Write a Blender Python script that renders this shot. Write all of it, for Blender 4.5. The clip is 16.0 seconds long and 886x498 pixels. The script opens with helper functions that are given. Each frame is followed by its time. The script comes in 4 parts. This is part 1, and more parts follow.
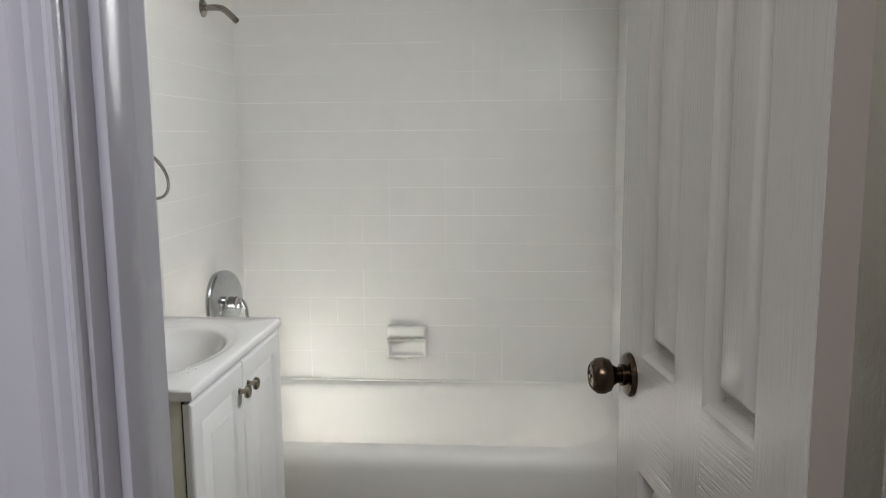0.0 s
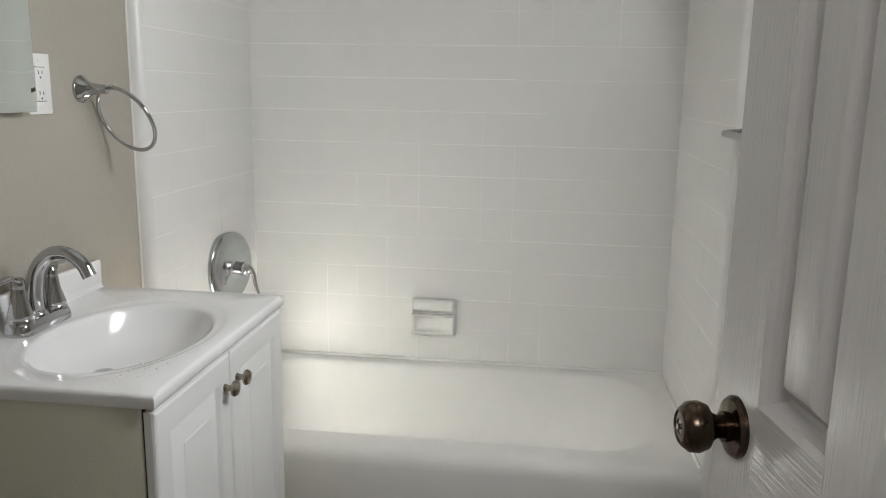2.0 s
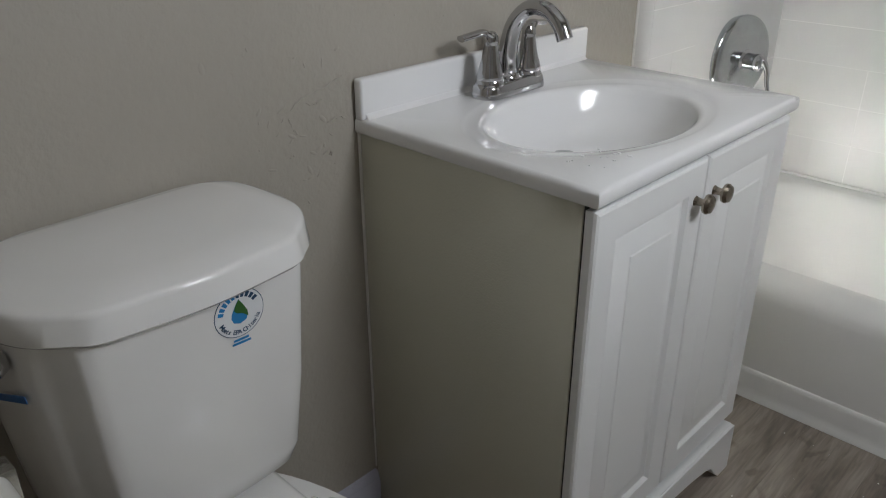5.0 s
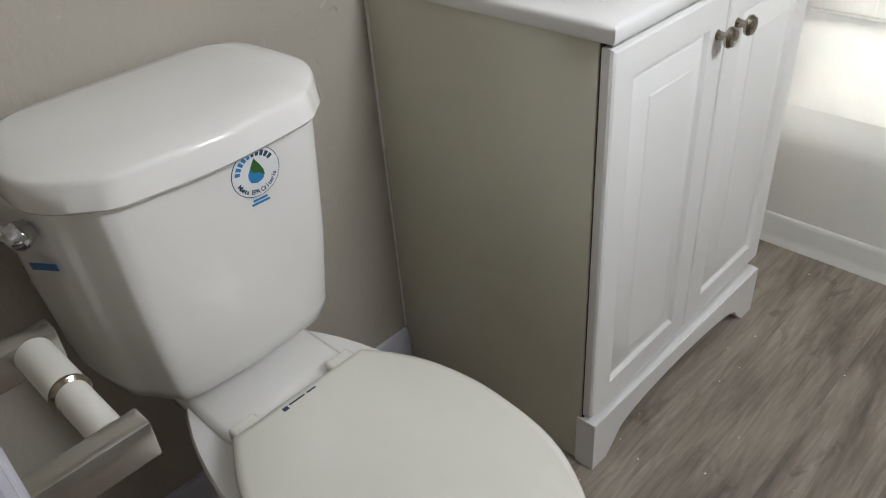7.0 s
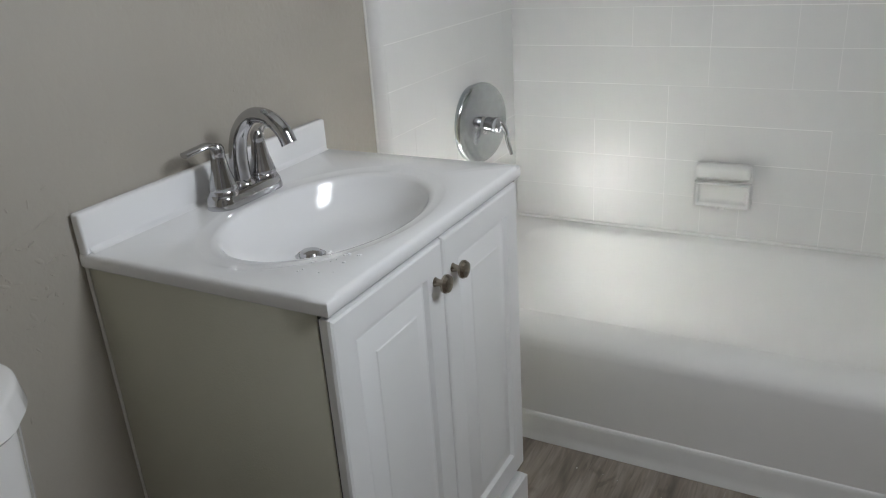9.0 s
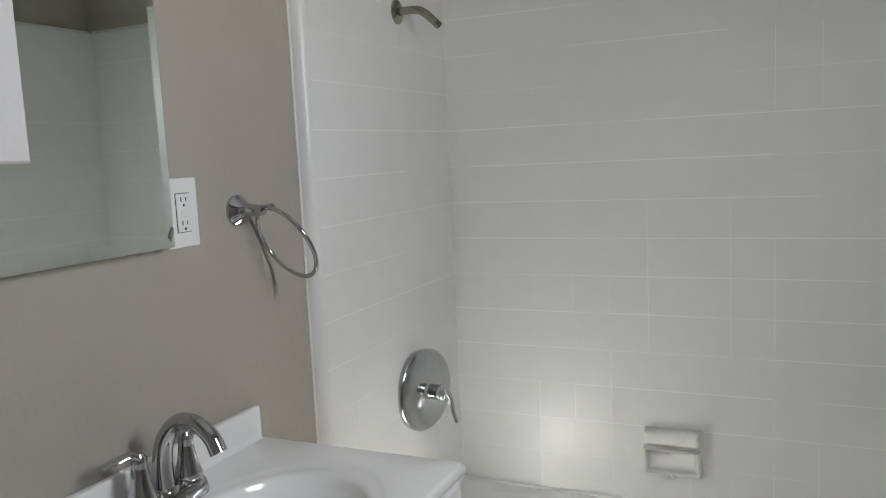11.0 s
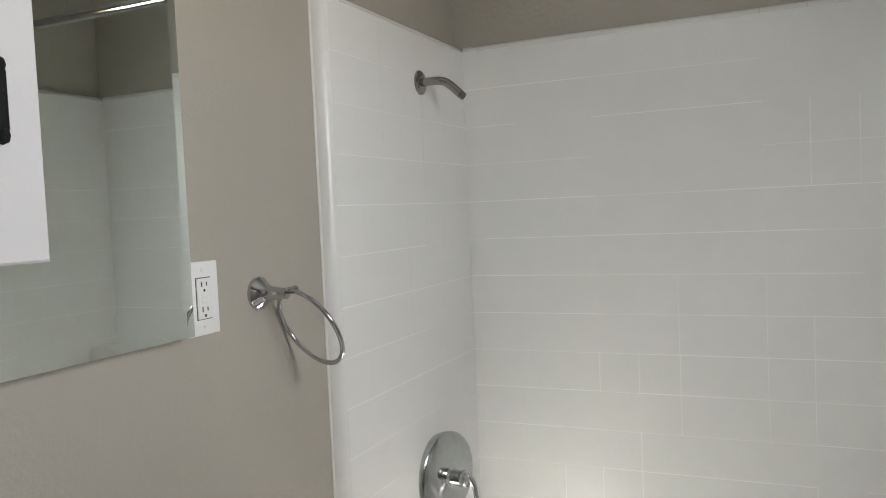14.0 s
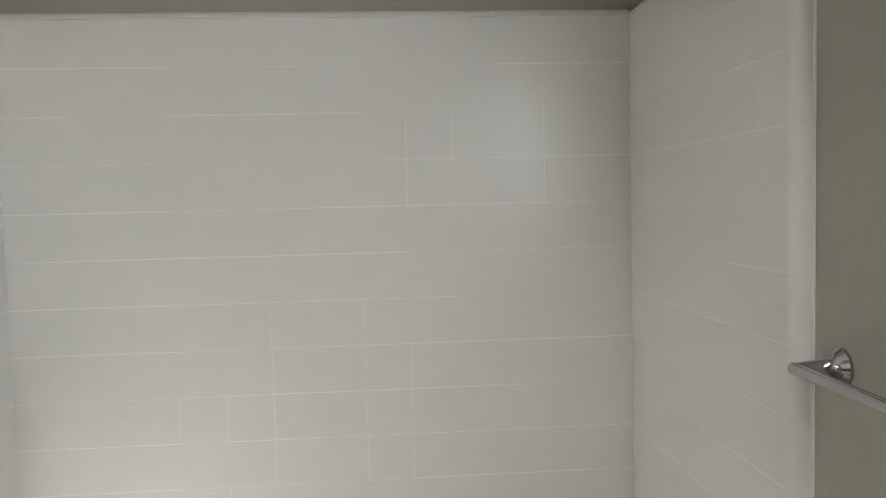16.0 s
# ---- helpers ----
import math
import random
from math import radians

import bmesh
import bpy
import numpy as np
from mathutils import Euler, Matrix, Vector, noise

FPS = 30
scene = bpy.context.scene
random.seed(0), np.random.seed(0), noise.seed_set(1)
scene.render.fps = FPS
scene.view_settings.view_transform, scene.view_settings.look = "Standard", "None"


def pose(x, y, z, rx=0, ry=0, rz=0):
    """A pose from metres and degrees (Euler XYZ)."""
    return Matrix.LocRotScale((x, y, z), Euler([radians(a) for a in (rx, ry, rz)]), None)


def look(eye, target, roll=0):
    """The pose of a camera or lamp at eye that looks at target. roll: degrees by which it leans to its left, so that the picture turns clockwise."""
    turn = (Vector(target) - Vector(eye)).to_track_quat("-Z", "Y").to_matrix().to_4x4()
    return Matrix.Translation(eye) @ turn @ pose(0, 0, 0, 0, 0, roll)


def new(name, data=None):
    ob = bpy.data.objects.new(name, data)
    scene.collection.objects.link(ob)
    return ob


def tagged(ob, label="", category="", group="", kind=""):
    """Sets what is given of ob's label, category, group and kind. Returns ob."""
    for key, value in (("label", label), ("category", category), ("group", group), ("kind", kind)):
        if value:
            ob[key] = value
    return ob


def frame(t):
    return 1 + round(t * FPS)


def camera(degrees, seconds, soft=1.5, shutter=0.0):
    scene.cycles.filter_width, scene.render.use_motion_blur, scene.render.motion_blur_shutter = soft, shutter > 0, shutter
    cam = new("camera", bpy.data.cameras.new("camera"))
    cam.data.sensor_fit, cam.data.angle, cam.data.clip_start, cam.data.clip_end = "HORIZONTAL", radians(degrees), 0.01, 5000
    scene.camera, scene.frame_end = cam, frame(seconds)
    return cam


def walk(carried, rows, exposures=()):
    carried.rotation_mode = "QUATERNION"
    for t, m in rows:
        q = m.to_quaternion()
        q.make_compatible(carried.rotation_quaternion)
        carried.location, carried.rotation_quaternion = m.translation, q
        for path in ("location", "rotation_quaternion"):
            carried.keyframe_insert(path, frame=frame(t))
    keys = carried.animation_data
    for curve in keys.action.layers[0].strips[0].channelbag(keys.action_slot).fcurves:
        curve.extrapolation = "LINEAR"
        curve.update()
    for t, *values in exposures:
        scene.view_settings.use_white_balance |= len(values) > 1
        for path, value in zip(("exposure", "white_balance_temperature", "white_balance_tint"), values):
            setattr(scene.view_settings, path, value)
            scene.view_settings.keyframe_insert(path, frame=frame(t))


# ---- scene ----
cam = camera(59.2, 16.0, soft=1.1)
PATH = [
    (0, (1.065, -2.998, 1.278), (0.909, -1.025, 0.992), -0.5),
    (0.5, (1.076, -2.996, 1.276), (0.926, -1.025, 0.972), -0.1),
    (1, (1.071, -2.914, 1.252), (0.926, -0.946, 0.923), 0.2),
    (1.5, (1.035, -2.742, 1.26), (0.868, -0.782, 0.901), 0.7),
    (2, (1.039, -2.652, 1.265), (0.798, -0.708, 0.865), 1.0),
    (2.5, (1.066, -2.608, 1.272), (0.68, -0.699, 0.814), 1.0),
    (3, (1.011, -2.526, 1.221), (0.427, -0.683, 0.709), 0.9),
    (3.5, (0.952, -2.456, 1.199), (0.135, -0.724, 0.622), 0.5),
    (4, (0.943, -2.381, 1.2), (-0.066, -0.783, 0.545), 0.6),
    (4.5, (0.942, -2.348, 1.197), (-0.214, -0.902, 0.441), 0.5),
    (5, (0.94, -2.357, 1.153), (-0.309, -1.065, 0.275), -0.2),
    (5.2, (0.941, -2.366, 1.145), (-0.328, -1.13, 0.216), -0.7),
    (7.5, (0.963, -2.355, 1.122), (-0.194, -1.204, -0.035), -5.0),
    (8, (0.984, -2.328, 1.131), (-0.092, -1.015, 0.075), -4.5),
    (8.5, (1.003, -2.303, 1.164), (0.011, -0.832, 0.242), -4.0),
    (9, (1.023, -2.273, 1.217), (0.11, -0.665, 0.454), -3.9),
    (9.5, (1.038, -2.247, 1.245), (0.194, -0.543, 0.627), -3.7),
    (10, (1.011, -2.209, 1.276), (0.214, -0.442, 0.788), -3.6),
    (12.3, (0.999, -2.185, 1.402), (0.087, -0.405, 1.365), -3.2),
    (12.5, (1.003, -2.178, 1.404), (0.079, -0.405, 1.375), -3.3),
    (13, (0.959, -2.173, 1.398), (0.038, -0.398, 1.374), -3.6),
    (13.5, (0.909, -2.173, 1.399), (0.011, -0.386, 1.347), -3.4),
    (14, (0.904, -2.141, 1.391), (0.084, -0.32, 1.291), -2.6),
    (14.5, (0.933, -2.049, 1.379), (0.298, -0.156, 1.258), -1.6),
    (15, (0.996, -1.944, 1.381), (0.581, 0.008, 1.251), -0.6),
    (15.5, (0.9, -1.872, 1.426), (0.835, 0.121, 1.285), -0.8),
    (16, (0.893, -1.837, 1.421), (1.04, 0.154, 1.296), -1.4),
]
EXPOSURE = [(0, 4.15, 6810, 10), (2, 4.14, 6810, 10), (3, 4.03, 6610, 10), (3.5, 3.82, 6510, 10), (4.3, 3.74, 6450, 10), (5.2, 3.94, 6550, 11), (7.3, 4.62, 6700, 11), (8, 4.57, 6620, 11), (8.5, 4.21, 6500, 11), (9, 3.94, 6400, 10), (9.5, 3.79, 6400, 10), (10.2, 3.60, 6400, 10), (12.3, 4.09, 6810, 10), (14.5, 3.99, 6810, 10), (15.2, 3.96, 6860, 10), (16, 4.06, 6960, 10)]
walk(cam, [(t, look(eye, target, roll)) for t, eye, target, roll in PATH], EXPOSURE)

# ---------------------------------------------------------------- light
# Daylight comes through a window in the right-hand wall; the hall has an added lamp.
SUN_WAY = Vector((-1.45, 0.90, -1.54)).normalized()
world = bpy.data.worlds.new("world")
scene.world = world
world.use_nodes = True
wn = world.node_tree.nodes
sky = wn.new("ShaderNodeTexSky")
sky.sky_type = "NISHITA"
sky.sun_disc = False
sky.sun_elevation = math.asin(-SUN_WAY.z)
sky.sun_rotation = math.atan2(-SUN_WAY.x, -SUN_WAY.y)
world.node_tree.links.new(sky.outputs[0], wn["Background"].inputs[0])
wn["Background"].inputs[1].default_value = 0.06


def lamp(name, kind, energy, m, color=(1, 1, 1), size=(1, 1), angle=0.5):
    data = bpy.data.lights.new(name, kind)
    data.energy, data.color = energy, color
    if kind == "AREA":
        data.shape, data.size, data.size_y = "RECTANGLE", size[0], size[1]
    else:
        data.angle = radians(angle)
    ob = new(name, data)
    ob.matrix_world = m
    return ob


WIN_Y0, WIN_Y1, WIN_Z0, WIN_Z1 = -1.62, -1.26, 1.41, 1.92
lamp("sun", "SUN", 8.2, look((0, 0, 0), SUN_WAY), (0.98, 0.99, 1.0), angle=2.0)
lamp("window_daylight", "AREA", 0.80, look((1.495, (WIN_Y0 + WIN_Y1) / 2, (WIN_Z0 + WIN_Z1) / 2), (0.495, (WIN_Y0 + WIN_Y1) / 2, (WIN_Z0 + WIN_Z1) / 2 - 0.2)), (0.90, 0.95, 1.0), (0.33, 0.48))
# Unseen area lamp added under the hall ceiling to brighten casing and door.
lamp("hall_ceiling_fill", "AREA", 2.35, look((0.75, -3.5, 2.40), (0.85, -2.95, 0)), (0.93, 0.94, 1.0), (0.9, 0.9))

# ---------------------------------------------------------------- materials


def mat(name, color, rough=0.5, metal=0.0, vary=0.06, scale=8.0, bump=0.0, bump_scale=200.0, rough_vary=0.0, coat=0.0, spec=0.5, wear=0.0, wear_color=(0.3, 0.28, 0.25)):
    m = bpy.data.materials.new(name)
    m.use_nodes = True
    nt = m.node_tree
    b = nt.nodes["Principled BSDF"]
    b.inputs["Roughness"].default_value = rough
    b.inputs["Metallic"].default_value = metal
    b.inputs["Specular IOR Level"].default_value = spec
    b.inputs["Coat Weight"].default_value = coat
    b.inputs["Coat Roughness"].default_value = 0.06
    tex = nt.nodes.new("ShaderNodeTexCoord")
    n1 = nt.nodes.new("ShaderNodeTexNoise")
    n1.inputs["Scale"].default_value, n1.inputs["Detail"].default_value = scale, 5
    nt.links.new(tex.outputs["Object"], n1.inputs["Vector"])
    mix = nt.nodes.new("ShaderNodeMix")
    mix.data_type = "RGBA"
    mix.inputs[6].default_value = (*[c * (1 - vary) for c in color], 1)
    mix.inputs[7].default_value = (*[min(1, c * (1 + vary)) for c in color], 1)
    nt.links.new(n1.outputs["Fac"], mix.inputs[0])
    out = mix.outputs[2]
    if wear:
        n3 = nt.nodes.new("ShaderNodeTexNoise")
        n3.inputs["Scale"].default_value, n3.inputs["Detail"].default_value = scale * 3, 8
        nt.links.new(tex.outputs["Object"], n3.inputs["Vector"])
        ramp = nt.nodes.new("ShaderNodeValToRGB")
        ramp.color_ramp.elements[0].position, ramp.color_ramp.elements[1].position = 0.62, 0.78
        nt.links.new(n3.outputs["Fac"], ramp.inputs[0])
        mul = nt.nodes.new("ShaderNodeMath")
        mul.operation = "MULTIPLY"
        mul.inputs[1].default_value = wear
        nt.links.new(ramp.outputs[0], mul.inputs[0])
        mix2 = nt.nodes.new("ShaderNodeMix")
        mix2.data_type = "RGBA"
        mix2.inputs[7].default_value = (*wear_color, 1)
        nt.links.new(mul.outputs[0], mix2.inputs[0])
        nt.links.new(out, mix2.inputs[6])
        out = mix2.outputs[2]
    nt.links.new(out, b.inputs["Base Color"])
    if rough_vary:
        mr = nt.nodes.new("ShaderNodeMapRange")
        mr.inputs[3].default_value, mr.inputs[4].default_value = max(0.02, rough - rough_vary), rough + rough_vary
        nt.links.new(n1.outputs["Fac"], mr.inputs[0])
        nt.links.new(mr.outputs[0], b.inputs["Roughness"])
    if bump:
        n2 = nt.nodes.new("ShaderNodeTexNoise")
        n2.inputs["Scale"].default_value, n2.inputs["Detail"].default_value = bump_scale, 3
        nt.links.new(tex.outputs["Object"], n2.inputs["Vector"])
        bp = nt.nodes.new("ShaderNodeBump")
        bp.inputs["Strength"].default_value, bp.inputs["Distance"].default_value = 1.0, bump
        nt.links.new(n2.outputs["Fac"], bp.inputs["Height"])
        nt.links.new(bp.outputs[0], b.inputs["Normal"])
    return m


def grain(m, axis_scale, strength, wave_scale=1.0):
    """Adds stretched-noise relief along an axis to a material (embossed wood grain)."""
    nt = m.node_tree
    tex = nt.nodes.new("ShaderNodeTexCoord")
    mp = nt.nodes.new("ShaderNodeMapping")
    mp.inputs["Scale"].default_value = axis_scale
    n = nt.nodes.new("ShaderNodeTexNoise")
    n.inputs["Scale"].default_value, n.inputs["Detail"].default_value, n.inputs["Distortion"].default_value = wave_scale, 3, 0.4
    nt.links.new(tex.outputs["Object"], mp.inputs[0])
    nt.links.new(mp.outputs[0], n.inputs["Vector"])
    bp = nt.nodes.new("ShaderNodeBump")
    bp.inputs["Strength"].default_value, bp.inputs["Distance"].default_value = 1.0, strength
    nt.links.new(n.outputs["Fac"], bp.inputs["Height"])
    nt.links.new(bp.outputs[0], nt.nodes["Principled BSDF"].inputs["Normal"])
    return m


M_PAINT = mat("greige_wall_paint", (0.385, 0.354, 0.302), 0.50, vary=0.06, scale=3, bump=0.0018, bump_scale=75, rough_vary=0.08)
M_PAINT_ROUGH = mat("stippled_wall_paint", (0.50, 0.47, 0.40), 0.38, vary=0.06, scale=4, bump=0.006, bump_scale=130)
M_CEIL = mat("white_ceiling_paint", (0.78, 0.77, 0.74), 0.8, vary=0.03, scale=4, bump=0.001, bump_scale=80)
M_TILE = mat("reglazed_white_tile", (0.75, 0.742, 0.718), 0.31, vary=0.02, scale=9, bump=0.00025, bump_scale=28, rough_vary=0.04, coat=0.03)
# Joint colour whiter than the tile paints the light caught along the groove edges.
M_GROUT = mat("joint_highlight_grout", (0.90, 0.89, 0.865), 0.30, vary=0.08, scale=18, bump=0.0004, bump_scale=300)
M_CAULK = mat("white_caulk", (0.78, 0.77, 0.73), 0.4, vary=0.07, scale=30, bump=0.0008, bump_scale=120)
M_TUB = mat("white_tub_enamel", (0.82, 0.81, 0.78), 0.5, vary=0.02, scale=5, bump=0.0005, bump_scale=14, rough_vary=0.06, spec=0.35)
M_BASE = mat("white_base_strip", (0.78, 0.775, 0.75), 0.35, vary=0.05, scale=14)
M_CERAMIC = mat("white_vitreous_china", (0.80, 0.785, 0.765), 0.10, vary=0.015, scale=4, coat=0.3)
M_SEAT = mat("cream_seat_plastic", (0.76, 0.745, 0.68), 0.18, vary=0.015, scale=5)
M_MARBLE = mat("cultured_marble_top", (0.82, 0.815, 0.81), 0.14, vary=0.015, scale=5, coat=0.4)
M_CAB = mat("white_thermofoil", (0.80, 0.80, 0.79), 0.30, vary=0.015, scale=6)
M_CAB_SIDE = mat("beige_laminate_side", (0.61, 0.595, 0.495), 0.35, vary=0.02, scale=7, bump=0.0004, bump_scale=260)
M_CHROME = mat("chrome", (0.48, 0.48, 0.49), 0.05, 1.0, vary=0.03, scale=30)
M_CHROME_SPOT = mat("water_spotted_chrome", (0.46, 0.48, 0.49), 0.16, 1.0, vary=0.14, scale=40, rough_vary=0.1, wear=0.3, wear_color=(0.75, 0.77, 0.78))
M_NICKEL = mat("brushed_nickel", (0.31, 0.27, 0.22), 0.22, 1.0, vary=0.05, scale=60)
M_ARM = mat("worn_chrome", (0.34, 0.32, 0.29), 0.22, 1.0, vary=0.15, scale=50, rough_vary=0.1)
M_BRONZE = mat("antique_bronze", (0.10, 0.072, 0.052), 0.22, 1.0, vary=0.35, scale=40, rough_vary=0.08)
M_DARK = mat("dark_gap", (0.03, 0.028, 0.025), 0.7, vary=0.1)
M_BLACK = mat("black_painted_iron", (0.008, 0.008, 0.008), 0.65, spec=0.15, vary=0.2, scale=90, bump=0.0005, bump_scale=300, wear=0.12, wear_color=(0.3, 0.3, 0.3))
M_PLATE = mat("white_outlet_plastic", (0.80, 0.79, 0.77), 0.25, vary=0.015)
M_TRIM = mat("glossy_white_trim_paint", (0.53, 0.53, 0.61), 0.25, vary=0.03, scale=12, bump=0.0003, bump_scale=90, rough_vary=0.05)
M_JAMB = mat("grey_brown_jamb_paint", (0.34, 0.30, 0.275), 0.5, vary=0.05, scale=8)
M_DOOR = grain(mat("white_embossed_door", (0.50, 0.485, 0.46), 0.24, vary=0.02, scale=6), (260, 260, 9), 0.0010)
M_DOOR_RAIL = grain(mat("white_embossed_door_rail", (0.50, 0.485, 0.46), 0.24, vary=0.02, scale=6), (9, 9, 260), 0.0010)
M_UPPER = mat("white_brushed_cabinet_paint", (0.60, 0.575, 0.57), 0.45, vary=0.04, scale=10, bump=0.0010, bump_scale=70)
M_HOLDER = mat("satin_grey_metal", (0.52, 0.51, 0.48), 0.26, 1.0, vary=0.06, scale=30)
M_ROLLER = mat("white_plastic_roller", (0.70, 0.69, 0.64), 0.3, vary=0.04)
M_BLUE = mat("blue_tape", (0.012, 0.10, 0.30), 0.45, vary=0.12, scale=60)
M_INK = mat("navy_print", (0.02, 0.06, 0.12), 0.5, vary=0.1)
M_DROP_BLUE = mat("blue_print", (0.02, 0.22, 0.50), 0.5, vary=0.1)
M_DROP_GREEN = mat("green_print", (0.03, 0.12, 0.02), 0.5, vary=0.1)
M_LABEL = mat("white_paper_print", (0.78, 0.79, 0.80), 0.5, vary=0.03)
M_WATER = mat("water_drops", (0.82, 0.82, 0.82), 0.02, vary=0.01)
M_HALL = mat("hall_wall_paint", (0.40, 0.385, 0.36), 0.6, vary=0.04, scale=3, bump=0.001, bump_scale=90)
M_MIRROR = bpy.data.materials.new("silvered_mirror")
M_MIRROR.use_nodes = True
mb = M_MIRROR.node_tree.nodes["Principled BSDF"]
mb.inputs["Base Color"].default_value, mb.inputs["Metallic"].default_value, mb.inputs["Roughness"].default_value = (0.80, 0.86, 0.83, 1), 1.0, 0.012
M_GLASS = bpy.data.materials.new("window_glass")
M_GLASS.use_nodes = True
gb = M_GLASS.node_tree.nodes["Principled BSDF"]
gb.inputs["Transmission Weight"].default_value, gb.inputs["Roughness"].default_value, gb.inputs["IOR"].default_value = 1.0, 0.02, 1.45


def plank_material():
    """Grey-brown vinyl wood plank: long streaks, finer grain and a few dark knots, varied plank by plank."""
    m = bpy.data.materials.new("grey_vinyl_plank")
    m.use_nodes = True
    nt = m.node_tree
    b = nt.nodes["Principled BSDF"]
    tex, info = nt.nodes.new("ShaderNodeTexCoord"), nt.nodes.new("ShaderNodeObjectInfo")
    add = nt.nodes.new("ShaderNodeVectorMath")
    add.operation = "MULTIPLY_ADD"
    add.inputs[1].default_value = (37, 91, 13)
    nt.links.new(info.outputs["Random"], add.inputs[0])
    nt.links.new(tex.outputs["Object"], add.inputs[2])

    def streak(sc, detail, dist):
        mp = nt.nodes.new("ShaderNodeMapping")
        mp.inputs["Scale"].default_value = sc
        n = nt.nodes.new("ShaderNodeTexNoise")
        n.inputs["Scale"].default_value, n.inputs["Detail"].default_value, n.inputs["Distortion"].default_value = 1, detail, dist
        nt.links.new(add.outputs[0], mp.inputs[0])
        nt.links.new(mp.outputs[0], n.inputs["Vector"])
        return n

    broad, fine, knots = streak((8, 1.3, 1), 9, 1.6), streak((110, 9, 1), 6, 0.8), streak((15, 7, 1), 3, 0.9)
    ramp = nt.nodes.new("ShaderNodeValToRGB")
    e = ramp.color_ramp.elements
    e[0].position, e[0].color = 0.30, (0.125, 0.100, 0.082, 1)
    e[1].position, e[1].color = 0.70, (0.36, 0.31, 0.265, 1)
    k = e.new(0.5)
    k.color = (0.265, 0.223, 0.184, 1)
    nt.links.new(broad.outputs["Fac"], ramp.inputs[0])
    mul = nt.nodes.new("ShaderNodeMix")
    mul.data_type, mul.blend_type = "RGBA", "OVERLAY"
    mul.inputs[0].default_value = 0.6
    nt.links.new(ramp.outputs[0], mul.inputs[6])
    nt.links.new(fine.outputs["Fac"], mul.inputs[7])
    kr = nt.nodes.new("ShaderNodeValToRGB")
    kr.color_ramp.elements[0].position, kr.color_ramp.elements[1].position = 0.63, 0.70
    nt.links.new(knots.outputs["Fac"], kr.inputs[0])
    dark = nt.nodes.new("ShaderNodeMix")
    dark.data_type = "RGBA"
    dark.inputs[7].default_value = (0.075, 0.056, 0.044, 1)
    km = nt.nodes.new("ShaderNodeMath")
    km.operation = "MULTIPLY"
    km.inputs[1].default_value = 0.42
    nt.links.new(kr.outputs[0], km.inputs[0])
    nt.links.new(km.outputs[0], dark.inputs[0])
    nt.links.new(mul.outputs[2], dark.inputs[6])
    nt.links.new(dark.outputs[2], b.inputs["Base Color"])
    b.inputs["Roughness"].default_value = 0.42
    bp = nt.nodes.new("ShaderNodeBump")
    bp.inputs["Strength"].default_value, bp.inputs["Distance"].default_value = 1.0, 0.0006
    nt.links.new(fine.outputs["Fac"], bp.inputs["Height"])
    nt.links.new(bp.outputs[0], b.inputs["Normal"])
    return m


M_PLANK = plank_material()

# ---------------------------------------------------------------- mesh helpers
BASE = {}


def finish(bm, name, material, smooth=35):
    bmesh.ops.recalc_face_normals(bm, faces=bm.faces[:])
    me = bpy.data.meshes.new(name)
    bm.to_mesh(me)
    bm.free()
    me.materials.append(material)
    if smooth:
        me.polygons.foreach_set("use_smooth", [True] * len(me.polygons))
        me.set_sharp_from_angle(angle=radians(smooth))
    return me


def thing(name, at, label, category, group="", kind=""):
    """An Empty at the thing's base; its parts are modelled in the room's own coordinates."""
    ob = new(name)
    ob.empty_display_size = 0.05
    ob.location = at
    BASE[ob] = Vector(at)
    return tagged(ob, label, category, group, kind)


def part(name, bm, material, parent, label="", smooth=35):
    base = BASE[parent]
    bmesh.ops.translate(bm, vec=-base, verts=bm.verts[:])
    ob = new(name, finish(bm, name, material, smooth))
    ob.parent = parent
    BASE[ob] = base
    return tagged(ob, label)


def whole(name, bm, material, label, category, kind="", group="", smooth=35):
    """A thing that is one mesh, with its origin at its base."""
    lo = Vector([min(v.co[i] for v in bm.verts) for i in range(3)])
    hi = Vector([max(v.co[i] for v in bm.verts) for i in range(3)])
    base = Vector(((lo.x + hi.x) / 2, (lo.y + hi.y) / 2, lo.z))
    bmesh.ops.translate(bm, vec=-base, verts=bm.verts[:])
    ob = new(name, finish(bm, name, material, smooth))
    ob.location = base
    BASE[ob] = base
    return tagged(ob, label, category, group, kind)


def box(x0, x1, y0, y1, z0, z1, bevel=0.0, seg=2, bm=None):
    bm = bm or bmesh.new()
    r = bmesh.ops.create_cube(bm, size=1, matrix=Matrix.LocRotScale(((x0 + x1) / 2, (y0 + y1) / 2, (z0 + z1) / 2), None, (abs(x1 - x0), abs(y1 - y0), abs(z1 - z0))))
    if bevel:
        es = list({e for v in r["verts"] for e in v.link_edges})
        bmesh.ops.bevel(bm, geom=es, offset=bevel, segments=seg, affect="EDGES", profile=0.5)
    return bm


def loft(rings, bm=None, close=True, cap=(False, False)):
    """Skins a list of rings (each a list of points)."""
    bm = bm or bmesh.new()
    vs = [[bm.verts.new(p) for p in ring] for ring in rings]
    n = len(vs[0])
    for a, b in zip(vs, vs[1:]):
        for i in range(n if close else n - 1):
            j = (i + 1) % n
            bm.faces.new((a[i], a[j], b[j], b[i]))
    for want, ring in zip(cap, (vs[0], vs[-1])):
        if want:
            bm.faces.new(ring)
    return bm


